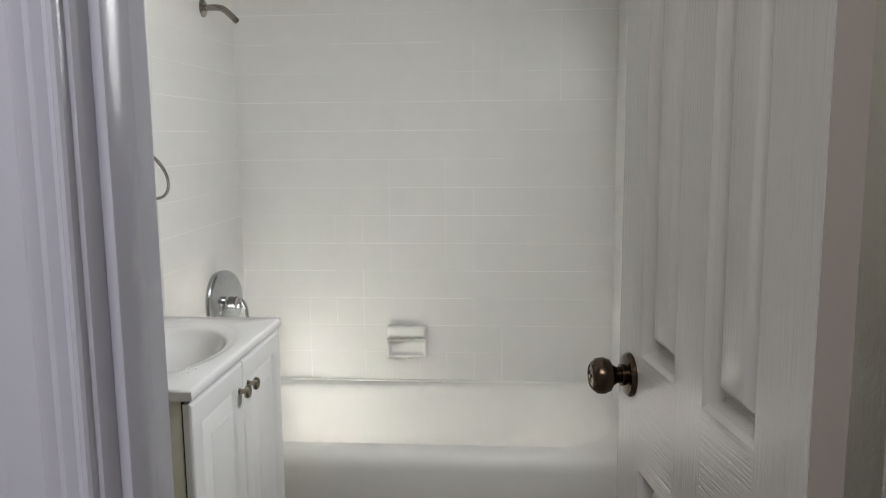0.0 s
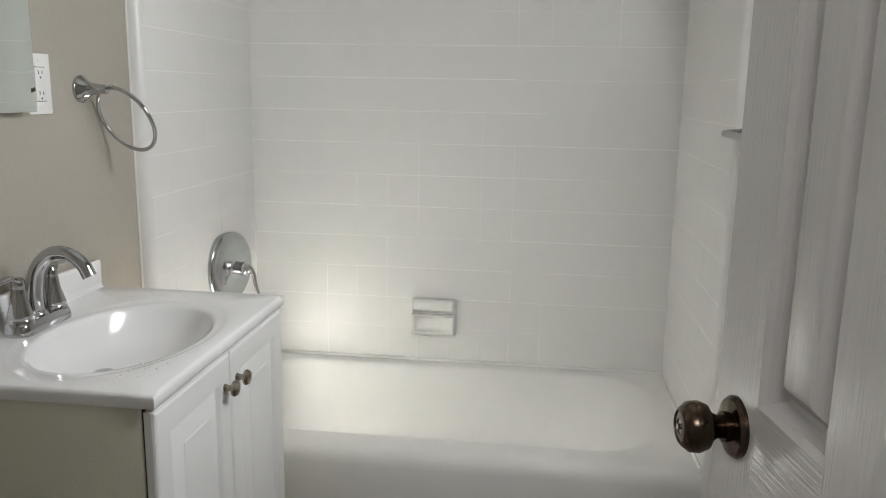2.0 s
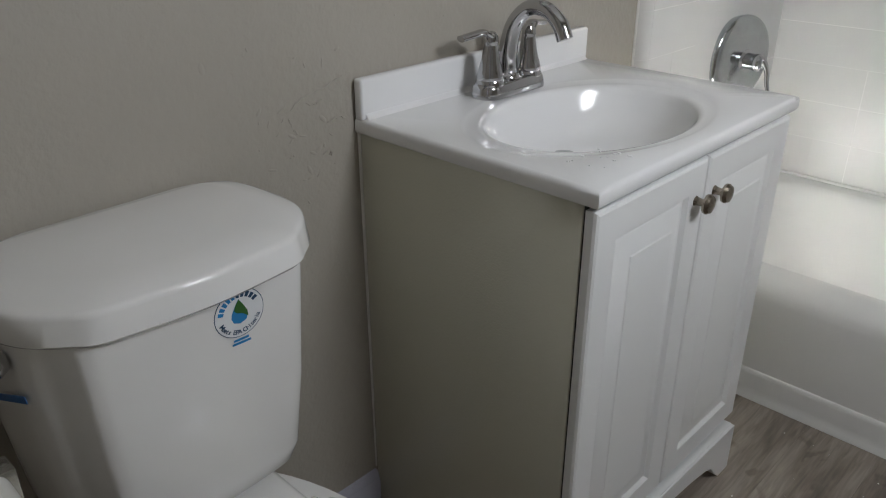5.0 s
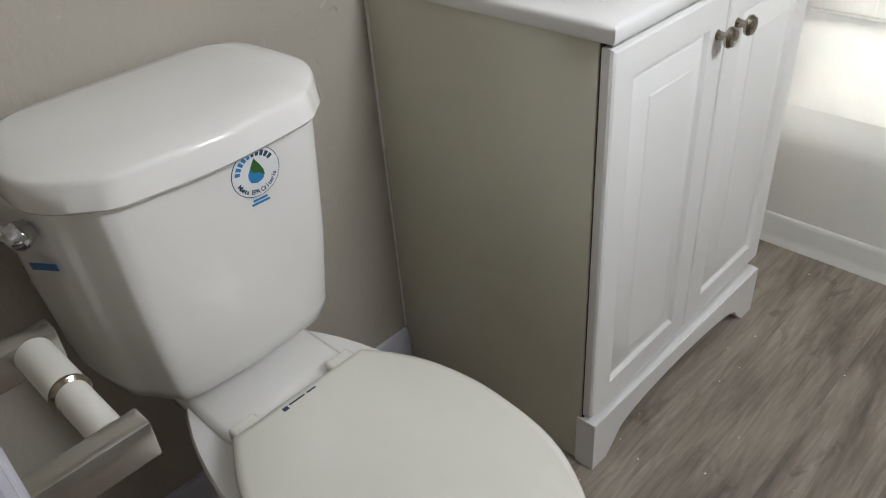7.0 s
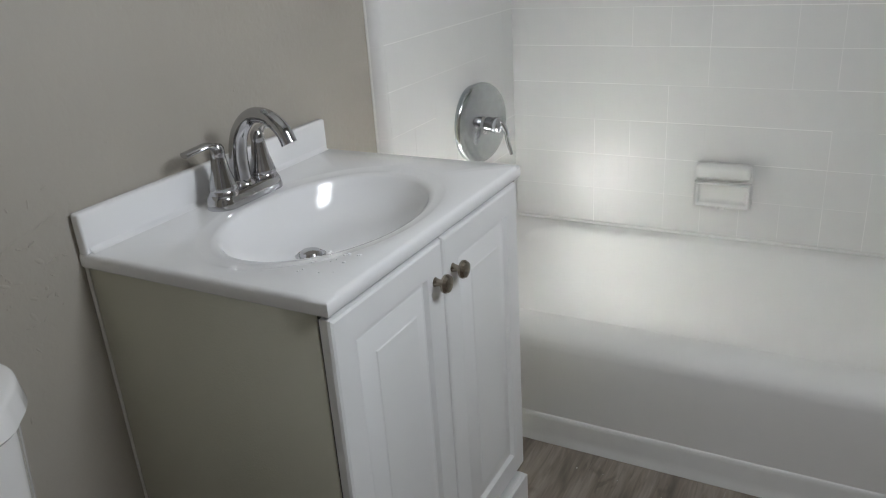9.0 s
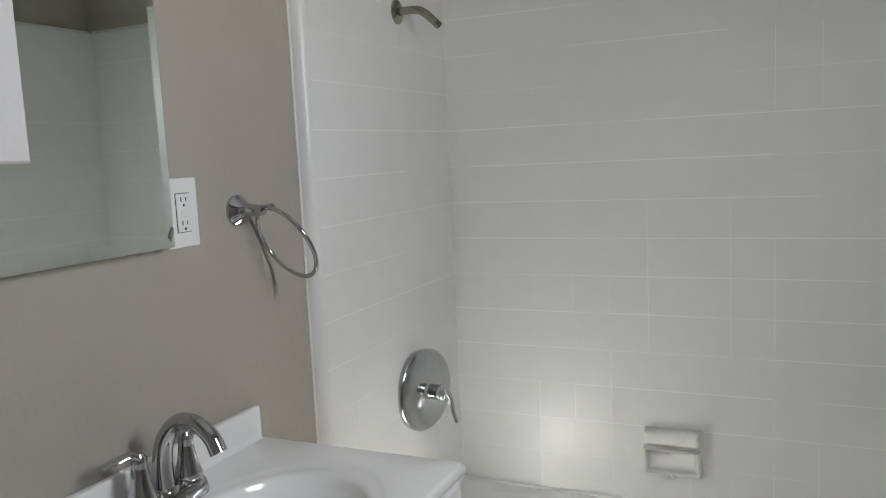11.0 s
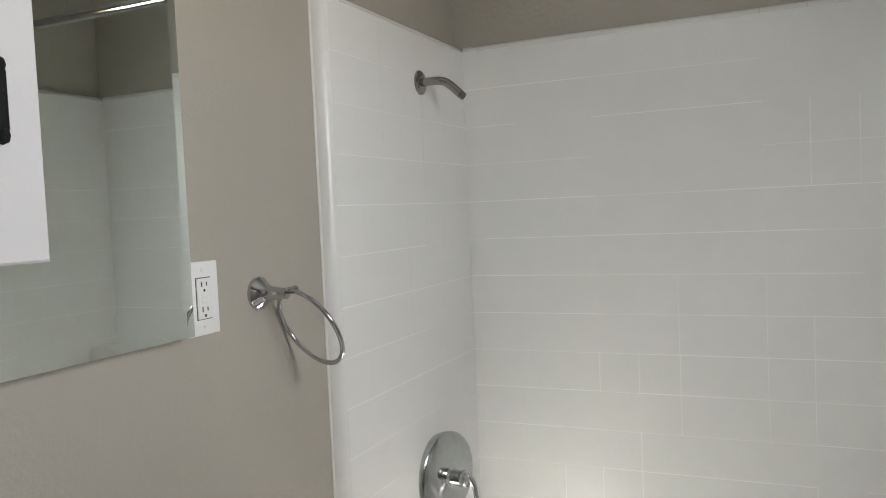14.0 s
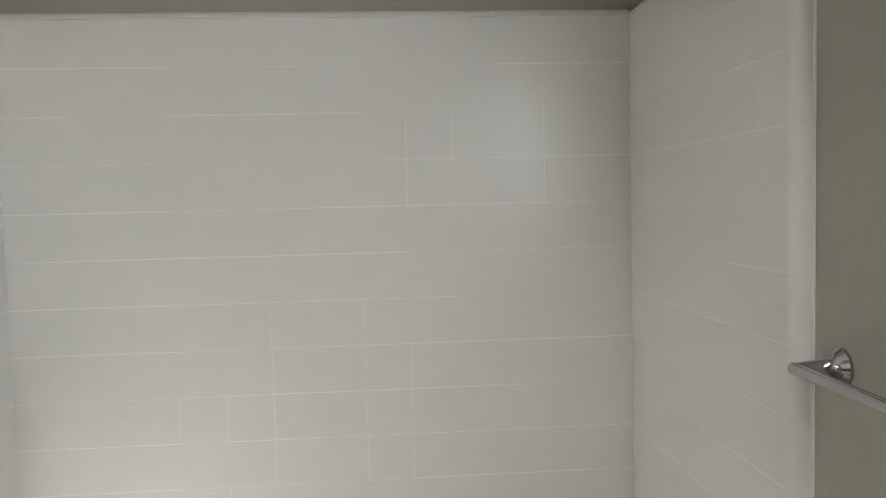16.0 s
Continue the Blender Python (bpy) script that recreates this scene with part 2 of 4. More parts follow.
def lathe(profile, m, n=40, bm=None):
    """Turns a profile of (radius, height) round the local z axis of m."""
    rings = [[m @ Vector((r * math.cos(2 * math.pi * i / n), r * math.sin(2 * math.pi * i / n), h)) for i in range(n)] for r, h in profile]
    return loft(rings, bm, cap=(profile[0][0] > 1e-4, profile[-1][0] > 1e-4))


def bez(pts, n=24):
    """A smooth curve through points (Catmull-Rom)."""
    p = [Vector(q) for q in pts]
    p = [2 * p[0] - p[1]] + p + [2 * p[-1] - p[-2]]
    out = []
    for i in range(1, len(p) - 2):
        for k in range(n):
            t = k / n
            out.append(0.5 * ((2 * p[i]) + (p[i + 1] - p[i - 1]) * t + (2 * p[i - 1] - 5 * p[i] + 4 * p[i + 1] - p[i + 2]) * t * t + (3 * p[i] - p[i - 1] - 3 * p[i + 1] + p[i + 2]) * t ** 3))
    out.append(p[-2])
    return out


def tube(pts, radius, n=20, bm=None, closed=False, flat=1.0):
    """A round bar along points; radius is a number or a function of 0..1; flat squeezes it in its second axis."""
    pts = [Vector(p) for p in pts]
    rad = radius if callable(radius) else (lambda s: radius)
    rings, up = [], None
    count = len(pts)
    for i, p in enumerate(pts):
        a = pts[i - 1] if (i or closed) else p
        b = pts[(i + 1) % count] if (i < count - 1 or closed) else p
        way = (b - a).normalized()
        if up is None:
            up = way.orthogonal().normalized()
            if abs(way.z) < 0.9:
                up = (Vector((0, 0, 1)) - way * way.z).normalized()
        up = (up - way * up.dot(way)).normalized()
        side = way.cross(up)
        r = rad(i / max(1, count - 1))
        rings.append([p + side * (r * math.cos(2 * math.pi * k / n)) + up * (r * flat * math.sin(2 * math.pi * k / n)) for k in range(n)])
    if closed:
        rings.append(rings[0])
    bm = loft(rings, bm, cap=(not closed, not closed))
    if closed:
        bmesh.ops.remove_doubles(bm, verts=bm.verts[:], dist=1e-6)
    return bm


def rounded(x0, x1, y0, y1, r, z, n=12):
    """A rounded rectangle as a ring of points; r is one radius or four (from the corner x1,y1 anticlockwise)."""
    rs = r if isinstance(r, (list, tuple)) else [r] * 4
    out = []
    for k, (cx, cy) in enumerate(((x1, y1), (x0, y1), (x0, y0), (x1, y0))):
        q = rs[k]
        sx, sy = (1 if cx == x1 else -1), (1 if cy == y1 else -1)
        for i in range(n + 1):
            a = math.pi / 2 * (k + i / n)
            out.append((cx - sx * q + q * math.cos(a), cy - sy * q + q * math.sin(a), z))
    return out


def oval(cx, cy, ax, ay, z, n=64, p=2.0):
    out = []
    for i in range(n):
        a = 2 * math.pi * i / n
        c, s = math.cos(a), math.sin(a)
        out.append((cx + ax * math.copysign(abs(c) ** (2 / p), c), cy + ay * math.copysign(abs(s) ** (2 / p), s), z))
    return out


# ---------------------------------------------------------------- shell of the room
XR, YE0, YE1, ZC = 1.512, -2.365, -2.475, 2.42  # right wall, entry wall's two faces, ceiling
TILE, TX0, TX1, TY, Z_TUB = 0.109, 0.030, 1.484, -0.733, 0.308
DX0, DX1 = 0.773, 1.376  # doorway


def wall(name, pieces, material, label):
    bm = bmesh.new()
    for p in pieces:
        box(*p, bm=bm)
    return whole(name, bm, material, label, "wall", "structure", smooth=0)


wall("wall_left", [(-0.12, 0, -2.475, 0.14, 0, ZC)], M_PAINT, "greige painted wall with faint patch marks")
wall("wall_back", [(0, XR, 0.016, 0.14, 0, ZC)], M_PAINT, "greige painted wall above the white tile")
wall("wall_right", [(XR, XR + 0.12, -2.475, WIN_Y0, 0, ZC), (XR, XR + 0.12, WIN_Y1, 0.14, 0, ZC), (XR, XR + 0.12, WIN_Y0, WIN_Y1, 0, WIN_Z0), (XR, XR + 0.12, WIN_Y0, WIN_Y1, WIN_Z1, ZC)], M_PAINT, "greige painted wall with a window opening")
wall("wall_entry", [(0, DX0 - 0.02, YE1, YE0, 0, ZC), (DX1 + 0.02, XR, YE1, YE0, 0, ZC), (DX0 - 0.02, DX1 + 0.02, YE1, YE0, 2.06, ZC)], M_PAINT, "greige painted wall with the doorway")
whole("ceiling", box(-0.12, XR + 0.12, -2.475, 0.14, ZC, ZC + 0.1), M_CEIL, "flat white painted ceiling", "ceiling", "structure", smooth=0)
whole("subfloor", box(-0.12, XR + 0.12, -2.475, 0.14, -0.1, -0.004), M_DARK, "dark floor under the vinyl planks", "floor", "structure", smooth=0)
# hall behind the camera
wall("wall_hall", [(-0.9, -0.8, -4.9, YE1, 0, ZC), (2.4, 2.5, -4.9, YE1, 0, ZC), (-0.9, 2.5, -5.0, -4.9, 0, ZC), (-0.8, -0.12, YE1, YE1 + 0.1, 0, ZC), (XR + 0.12, 2.4, YE1, YE1 + 0.1, 0, ZC)], M_HALL, "plain painted hall walls")
whole("hall_ceiling", box(-0.9, 2.5, -5.0, YE1 - 0.002, ZC, ZC + 0.1), M_CEIL, "flat white hall ceiling", "ceiling", "structure", smooth=0)
whole("hall_floor", box(-0.9, 2.5, -5.0, YE1 - 0.002, -0.1, 0), M_PLANK, "grey vinyl hall floor", "floor", "structure", smooth=0)

# window in the right wall, behind the open door
win = thing("window_1", (XR, (WIN_Y0 + WIN_Y1) / 2, WIN_Z0), "small white-framed window in the painted wall", "window", kind="structure")
# The unseen bottom frame piece is made tall to block sun from the tub rim.
for nm, b in (("lining", (XR + 0.001, XR + 0.119, WIN_Y0, WIN_Y0 + 0.008, WIN_Z0, WIN_Z1)), ("lining", (XR + 0.001, XR + 0.119, WIN_Y1 - 0.008, WIN_Y1, WIN_Z0, WIN_Z1)), ("window_sill", (XR - 0.02, XR + 0.12, WIN_Y0 - 0.02, WIN_Y1 + 0.02, WIN_Z0 - 0.02, WIN_Z0 - 0.001)), ("frame_sun_block", (XR + 0.05, XR + 0.09, WIN_Y0 + 0.008, WIN_Y0 + 0.030, WIN_Z0, WIN_Z1)), ("frame_sun_block", (XR + 0.05, XR + 0.09, WIN_Y1 - 0.030, WIN_Y1 - 0.008, WIN_Z0, WIN_Z1)), ("frame_sun_block", (XR + 0.05, XR + 0.09, WIN_Y0 + 0.030, WIN_Y1 - 0.030, WIN_Z1 - 0.035, WIN_Z1)), ("frame_sun_block", (XR + 0.05, XR + 0.09, WIN_Y0 + 0.030, WIN_Y1 - 0.030, WIN_Z0, WIN_Z0 + 0.27))):
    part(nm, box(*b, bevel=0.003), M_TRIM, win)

# ---------------------------------------------------------------- tub
tub = thing("bathtub", (0.757, -0.37, 0), "white enamel alcove bathtub with a rolled rim", "bathtub")
X0, X1, Y0, Y1 = TX0 - 0.012, TX1 + 0.012, -0.738, 0.012
rings = []
for x0, x1, y0, y1, r, z in (
    (X0, X1, Y0 + 0.004, Y1, 0.004, 0.0), (X0, X1, Y0 + 0.002, Y1, 0.004, 0.20), (X0, X1, Y0, Y1, 0.004, 0.262),
    (X0, X1, Y0 + 0.003, Y1, 0.004, 0.282), (X0, X1, Y0 + 0.012, Y1, 0.004, 0.298), (X0, X1, Y0 + 0.030, Y1, 0.004, Z_TUB),
    (X0 + 0.02, X1 - 0.02, Y0 + 0.055, Y1 - 0.02, 0.02, Z_TUB + 0.002)):
    rings.append(rounded(x0, x1, y0, y1, r, z, 14))
for inset, z, slope in ((0.0, 0.307, 0.0), (0.010, 0.303, 0.004), (0.020, 0.293, 0.012), (0.030, 0.27, 0.03), (0.045, 0.20, 0.08), (0.062, 0.12, 0.15), (0.09, 0.07, 0.22), (0.15, 0.045, 0.28), (0.22, 0.04, 0.32)):
    rings.append(rounded(0.115 + inset, 1.435 - inset - slope, -0.640 + inset, -0.045 - inset * 0.8, (0.20 - inset * 0.3, 0.12, 0.12, 0.22 - inset * 0.3), z, 14))
part("body", loft(rings, cap=(False, True)), M_TUB, tub, smooth=60)
part("base_strip", loft([[(x, -0.7345 - d, z) for d, z in ((0.0, 0.0), (0.0125, 0.0), (0.0125, 0.004), (0.0075, 0.012), (0.0060, 0.030), (0.0055, 0.064), (0.0040, 0.073), (0.0015, 0.077), (0.0, 0.078))] for x in (TX0, TX1)], cap=(True, True)), M_BASE, tub, "white cove strip along the tub's foot")
# caulk between tub and tile
for nm, pts in (("caulk", [(TX0 + 0.004, -0.72, 0.312), (TX0 + 0.004, -0.006, 0.312), (TX1 - 0.004, -0.006, 0.312), (TX1 - 0.004, -0.72, 0.312)]),):
    part(nm, tube(pts, 0.0055, 10), M_TUB, tub, "smooth white caulk bead")

# ---------------------------------------------------------------- plumbing on the tiled wall
valve = thing("shower_valve", (TX0, -0.235, 0.60), "round chrome shower valve plate with lever handle", "shower valve")
# the plate leans off the wall towards the vanity
VM = Matrix.Translation((TX0 + 0.024, -0.303, 0.693)) @ Matrix.Rotation(radians(-13), 4, "Z") @ Matrix.Rotation(math.pi / 2, 4, "Y")
part("plate", lathe([(0.108, -0.022), (0.114, -0.004), (0.1145, 0.004), (0.112, 0.009), (0.106, 0.013), (0.096, 0.016), (0.060, 0.020), (0.034, 0.023), (0.028, 0.024), (0.0, 0.024)], VM, 64), M_CHROME_SPOT, valve, "water-spotted chrome plate")
part("hub", lathe([(0.030, 0.020), (0.029, 0.024), (0.021, 0.028), (0.020, 0.050), (0.022, 0.053), (0.022, 0.066), (0.018, 0.073), (0.010, 0.076), (0.0, 0.0765)], VM, 36), M_CHROME, valve)
part("lever", tube(bez([VM @ Vector((-u, y, o)) for u, y, o in ((0.012, 0.000, 0.058), (0.006, 0.006, 0.072), (-0.018, 0.012, 0.083), (-0.050, 0.016, 0.086), (-0.084, 0.020, 0.094))], 8), lambda q: 0.0125 - 0.0055 * q, 16, flat=0.7), M_CHROME, valve)

arm = thing("shower_pipe", (TX0, -0.292, 1.66), "bare bent chrome shower pipe without a head", "shower pipe")
AM = Matrix.Translation((TX0, -0.300, 1.722)) @ Matrix.Rotation(math.pi / 2, 4, "Y")
part("flange", lathe([(0.032, 0.0), (0.031, 0.004), (0.026, 0.008), (0.012, 0.010), (0.0, 0.010)], AM, 36), M_ARM, arm)
apts = bez([(TX0, -0.300, 1.722), (TX0 + 0.05, -0.298, 1.722), (TX0 + 0.075, -0.292, 1.714), (TX0 + 0.107, -0.285, 1.684)], 8)
part("pipe", tube(apts, 0.0107, 20), M_ARM, arm)
aw = (apts[-1] - apts[-2]).normalized()
part("thread", lathe([(0.0095, 0), (0.0108, 0.002), (0.0095, 0.004), (0.0108, 0.006), (0.0095, 0.008), (0.0108, 0.010), (0.0095, 0.012), (0.0075, 0.012), (0.0075, 0.002), (0.0, 0.002)], Matrix.Translation(apts[-1]) @ aw.to_track_quat("Z", "Y").to_matrix().to_4x4(), 20), M_NICKEL, arm)

soap = thing("soap_dish", (0.685, 0, 0.41), "white ceramic soap dish set into the tile", "soap dish")
SX0, SX1, SZ0, SZ1 = 0.604, 0.764, 0.412, 0.540
part("plate", box(SX0, SX1, -0.012, 0.004, SZ0, SZ1, 0.006, 3), M_TILE, soap)
part("roll", box(SX0 + 0.003, SX1 - 0.003, -0.046, -0.008, 0.500, 0.544, 0.014, 5), M_TILE, soap)


def scoop(i, d, lift=0.0):
    return [(SX0 + 0.002 + i, d, 0.413 + i + lift), (SX1 - 0.002 - i, d, 0.413 + i + lift), (SX1 - 0.002 - i, d, 0.488 - i * 0.5), (SX0 + 0.002 + i, d, 0.488 - i * 0.5)]


part("tray", loft([scoop(0.0, -0.008), scoop(0.0, -0.034), scoop(0.002, -0.039), scoop(0.006, -0.041), scoop(0.010, -0.038), scoop(0.013, -0.026), scoop(0.020, -0.015, 0.004)], cap=(True, True)), M_TILE, soap, smooth=60)
part("web", box(SX0 + 0.006, SX1 - 0.006, -0.020, -0.006, 0.480, 0.506, 0.004), M_TILE, soap)
for x in (0.672, 0.690):
    part("lip", box(x - 0.006, x + 0.006, -0.043, -0.030, 0.408, 0.418, 0.003), M_TILE, soap)

rod = thing("shower_rod", (0.757, -0.590, 1.92), "chrome shower curtain rod with oval wall flanges", "shower rod")
part("rod", tube([(0.006, -0.590, 1.955), (XR - 0.006, -0.590, 1.955)], 0.0127, 20), M_CHROME, rod)
for x, s in ((0.0, 1), (XR, -1)):
    fm = Matrix.Translation((x, -0.590, 1.945)) @ Matrix.Rotation(s * math.pi / 2, 4, "Y") @ Matrix.Diagonal((1.45, 1.0, 1.0, 1.0))
    fl = part("flange", lathe([(0.030, 0.0), (0.030, 0.006), (0.026, 0.018), (0.019, 0.024), (0.0, 0.024)], fm, 36), M_CHROME, rod)
    part("cup", lathe([(0.019, 0.020), (0.019, 0.040), (0.0135, 0.040)], Matrix.Translation((x, -0.590, 1.955)) @ Matrix.Rotation(s * math.pi / 2, 4, "Y"), 28), M_DARK if s > 0 else M_CHROME, fl)

# ---------------------------------------------------------------- vanity
VX, VY0, VY1, VZ = 0.436, -1.579, -0.981, 0.772
van = thing("vanity_cabinet", (0.23, -1.28, 0), "white two-door vanity cabinet with beige sides", "cabinet")
part("side_panel", box(0.004, VX, VY0, VY0 + 0.016, 0.0, VZ, 0.0015), M_CAB_SIDE, van, "beige laminate side panel")
part("side_panel", box(0.004, VX, VY1 - 0.016, VY1, 0.0, VZ, 0.0015), M_CAB_SIDE, van, "beige laminate side panel")
part("back_panel", box(0.004, 0.012, VY0 + 0.016, VY1 - 0.016, 0.06, VZ), M_CAB_SIDE, van)
part("bottom_panel", box(0.012, VX, VY0 + 0.016, VY1 - 0.016, 0.095, 0.110), M_CAB_SIDE, van)
part("face_frame", box(VX - 0.016, VX, VY0 + 0.016, VY1 - 0.016, 0.110, VZ), M_CAB, van)
# Near-black strip fills the gap behind the doors, its shade put into the colour.
part("gap_shade_strip", box(VX, VX + 0.004, VY0 + 0.002, VY1 - 0.002, 0.11, VZ - 0.002), M_DARK, van, "dark strip painting the shaded gap behind the doors")


def arch_base():
    """Front base board with an arched cut-out and two feet."""
    bm = bmesh.new()
    z1, n = 0.110, 28
    top, low = [], []
    ya, yb = VY0 - 0.004, VY1 - 0.024
    for i in range(n + 1):
        y = ya + (yb - ya) * i / n
        s = (i / n - 0.5) * 2
        a = abs(s)
        z = 0.0 if a > 0.80 else (0.016 + 0.020 * (0.80 - a) / 0.06 if a > 0.74 else 0.036 + 0.034 * math.sqrt(max(0.0, 1 - (a / 0.74) ** 2)))
        top.append((y, z1))
        low.append((y, z))
    for back in (True, False):
        for k, ((y, z), (yy, zz)) in enumerate(zip(top, low)):
            x = VX - 0.006 if back else VX + 0.031 + 0.008 * k / n
            bm.verts.new((x, y, z))
            bm.verts.new((x, yy, zz))
    bm.verts.ensure_lookup_table()
    v, m = bm.verts, 2 * (n + 1)
    for i in range(n):
        a = 2 * i
        bm.faces.new((v[a], v[a + 1], v[a + 3], v[a + 2]))
        bm.faces.new((v[m + a], v[m + a + 2], v[m + a + 3], v[m + a + 1]))
        bm.faces.new((v[a], v[a + 2], v[m + a + 2], v[m + a]))
        bm.faces.new((v[a + 1], v[m + a + 1], v[m + a + 3], v[a + 3]))
    for a in (0, 2 * n):
        bm.faces.new((v[a], v[m + a], v[m + a + 1], v[a + 1]))
    return bm


part("base_board", arch_base(), M_CAB, van, "white arched base board with feet", smooth=20)
part("base_bead", box(VX + 0.016, VX + 0.032, VY0 - 0.005, VY1 - 0.023, 0.102, 0.112, 0.003), M_CAB, van)


def raised_door(y0, y1, z0, z1, x):
    """A thermofoil door: rounded outer edge, routed groove and a raised centre field."""
    def rect(i, xx):
        return [(xx, y0 + i, z0 + i), (xx, y1 - i, z0 + i), (xx, y1 - i, z1 - i), (xx, y0 + i, z1 - i)]
    t = 0.018
    steps = [(0.0, x), (0.0, x + t - 0.006), (0.002, x + t - 0.002), (0.006, x + t), (0.046, x + t), (0.050, x + t - 0.001), (0.055, x + t - 0.008), (0.060, x + t - 0.008), (0.063, x + t - 0.0065), (0.092, x + t - 0.0005), (0.094, x + t + 0.001)]
    return loft([rect(i, xx) for i, xx in steps], cap=(True, True))


MID = (VY0 + VY1) / 2
DXF = VX + 0.004
for y0, y1, ky in ((VY0 - 0.001, MID - 0.0015, MID - 0.030), (MID + 0.0015, VY1 + 0.001, MID + 0.030)):
    d = part("door", raised_door(y0, y1, 0.120, VZ - 0.008, DXF), M_CAB, van, "white raised-panel door", smooth=25)
    KM = Matrix.Translation((DXF + 0.018, ky, 0.701)) @ Matrix.Rotation(math.pi / 2, 4, "Y")
    part("knob", lathe([(0.008, 0.0), (0.0065, 0.003), (0.0055, 0.010), (0.0065, 0.014), (0.0150, 0.017), (0.0158, 0.021), (0.0130, 0.026), (0.006, 0.0285), (0.0, 0.029)], KM, 28), M_NICKEL, d, "brushed nickel knob")
part("hinge", box(DXF - 0.002, DXF + 0.010, VY1 + 0.001, VY1 + 0.010, 0.745, 0.765, 0.002), M_NICKEL, van)

# one-piece top with basin and backsplash
top = thing("washbasin", (0.245, -1.30, VZ), "white cultured marble vanity top with oval basin", "washbasin")
TXA, TXB, TYA, TYB, TZ = 0.002, 0.463, -1.588, -0.972, 0.797
BCX, BCY, N = 0.258, -1.298, 96


def slab_ring(x0, x1, y0, y1, z, r=0.006):
    """The slab's outline sampled by angle from the basin's centre, so that it skins to the oval."""
    out = []
    for i in range(N):
        a = 2 * math.pi * i / N
        c, s = math.cos(a), math.sin(a)
        k = min((x1 - BCX) / c if c > 1e-9 else 9, (x0 - BCX) / c if c < -1e-9 else 9, (y1 - BCY) / s if s > 1e-9 else 9, (y0 - BCY) / s if s < -1e-9 else 9)
        out.append([BCX + k * c, BCY + k * s, z])
    for cx in (x0, x1):
        for cy in (y0, y1):
            j = min(range(N), key=lambda q: (out[q][0] - cx) ** 2 + (out[q][1] - cy) ** 2)
            out[j][0], out[j][1] = cx, cy
    return out


srings = [slab_ring(TXA, TXB - 0.003, TYA + 0.003, TYB - 0.003, VZ), slab_ring(TXA, TXB, TYA, TYB, VZ + 0.004), slab_ring(TXA, TXB, TYA, TYB, TZ - 0.007), slab_ring(TXA, TXB - 0.002, TYA + 0.002, TYB - 0.002, TZ - 0.002), slab_ring(TXA, TXB - 0.007, TYA + 0.007, TYB - 0.007, TZ)]
for ax, ay, z, dx in ((0.178, 0.256, TZ, 0.0), (0.172, 0.250, TZ - 0.001, 0.0), (0.166, 0.243, TZ - 0.0035, 0.0), (0.157, 0.227, TZ - 0.0042, 0.0), (0.152, 0.212, TZ - 0.0055, 0.0), (0.149, 0.207, TZ - 0.010, 0.0), (0.145, 0.201, TZ - 0.020, -0.001), (0.134, 0.184, TZ - 0.043, -0.005), (0.114, 0.153, TZ - 0.066, -0.013), (0.086, 0.110, TZ - 0.082, -0.025), (0.05, 0.062, TZ - 0.090, -0.040), (0.026, 0.026, TZ - 0.0925, -0.052)):
    srings.append([list(p) for p in oval(BCX + dx, BCY, ax, ay, z, N)])
part("slab", loft(srings, cap=(False, True)), M_MARBLE, top, smooth=50)
part("wall_caulk", tube([(0.002, VY0 - 0.001, 0.08), (0.002, VY0 - 0.001, VZ)], lambda q: 0.0018 + 0.0012 * q, 8), M_CAULK, van, "thin white caulk line")
part("backsplash", box(TXA, 0.021, TYA, TYB - 0.002, TZ - 0.004, 0.8605, 0.005, 3), M_MARBLE, top)
part("cove", loft([[(0.0205 + 0.012 * (1 - math.sin(a)), y, TZ - 0.0005 + 0.012 * (1 - math.cos(a))) for a in [math.pi / 2 * k / 6 for k in range(7)]] for y in (TYA + 0.008, TYB - 0.010)], close=False), M_MARBLE, top)
dr = part("drain", lathe([(0.024, 0.0), (0.027, 0.003), (0.024, 0.005), (0.020, 0.004), (0.017, 0.010), (0.006, 0.012), (0.0, 0.012)], Matrix.Translation((BCX - 0.052, BCY, TZ - 0.093)), 32), M_CHROME, top, "chrome pop-up drain")
random.seed(4)
bm = bmesh.new()
for i in range(16):
    y, x = -1.49 + random.uniform(-0.05, 0.05), 0.395 + random.uniform(-0.03, 0.035)
    r = random.uniform(0.0012, 0.0035)
    lathe([(r, 0), (r * 0.85, r * 0.3), (r * 0.45, r * 0.5), (0, r * 0.55)], Matrix.Translation((x, y, TZ + 0.0003)), 10, bm)
whole("water_drops", bm, M_WATER, "scattered water drops on the vanity top", "water drops", "stuff")

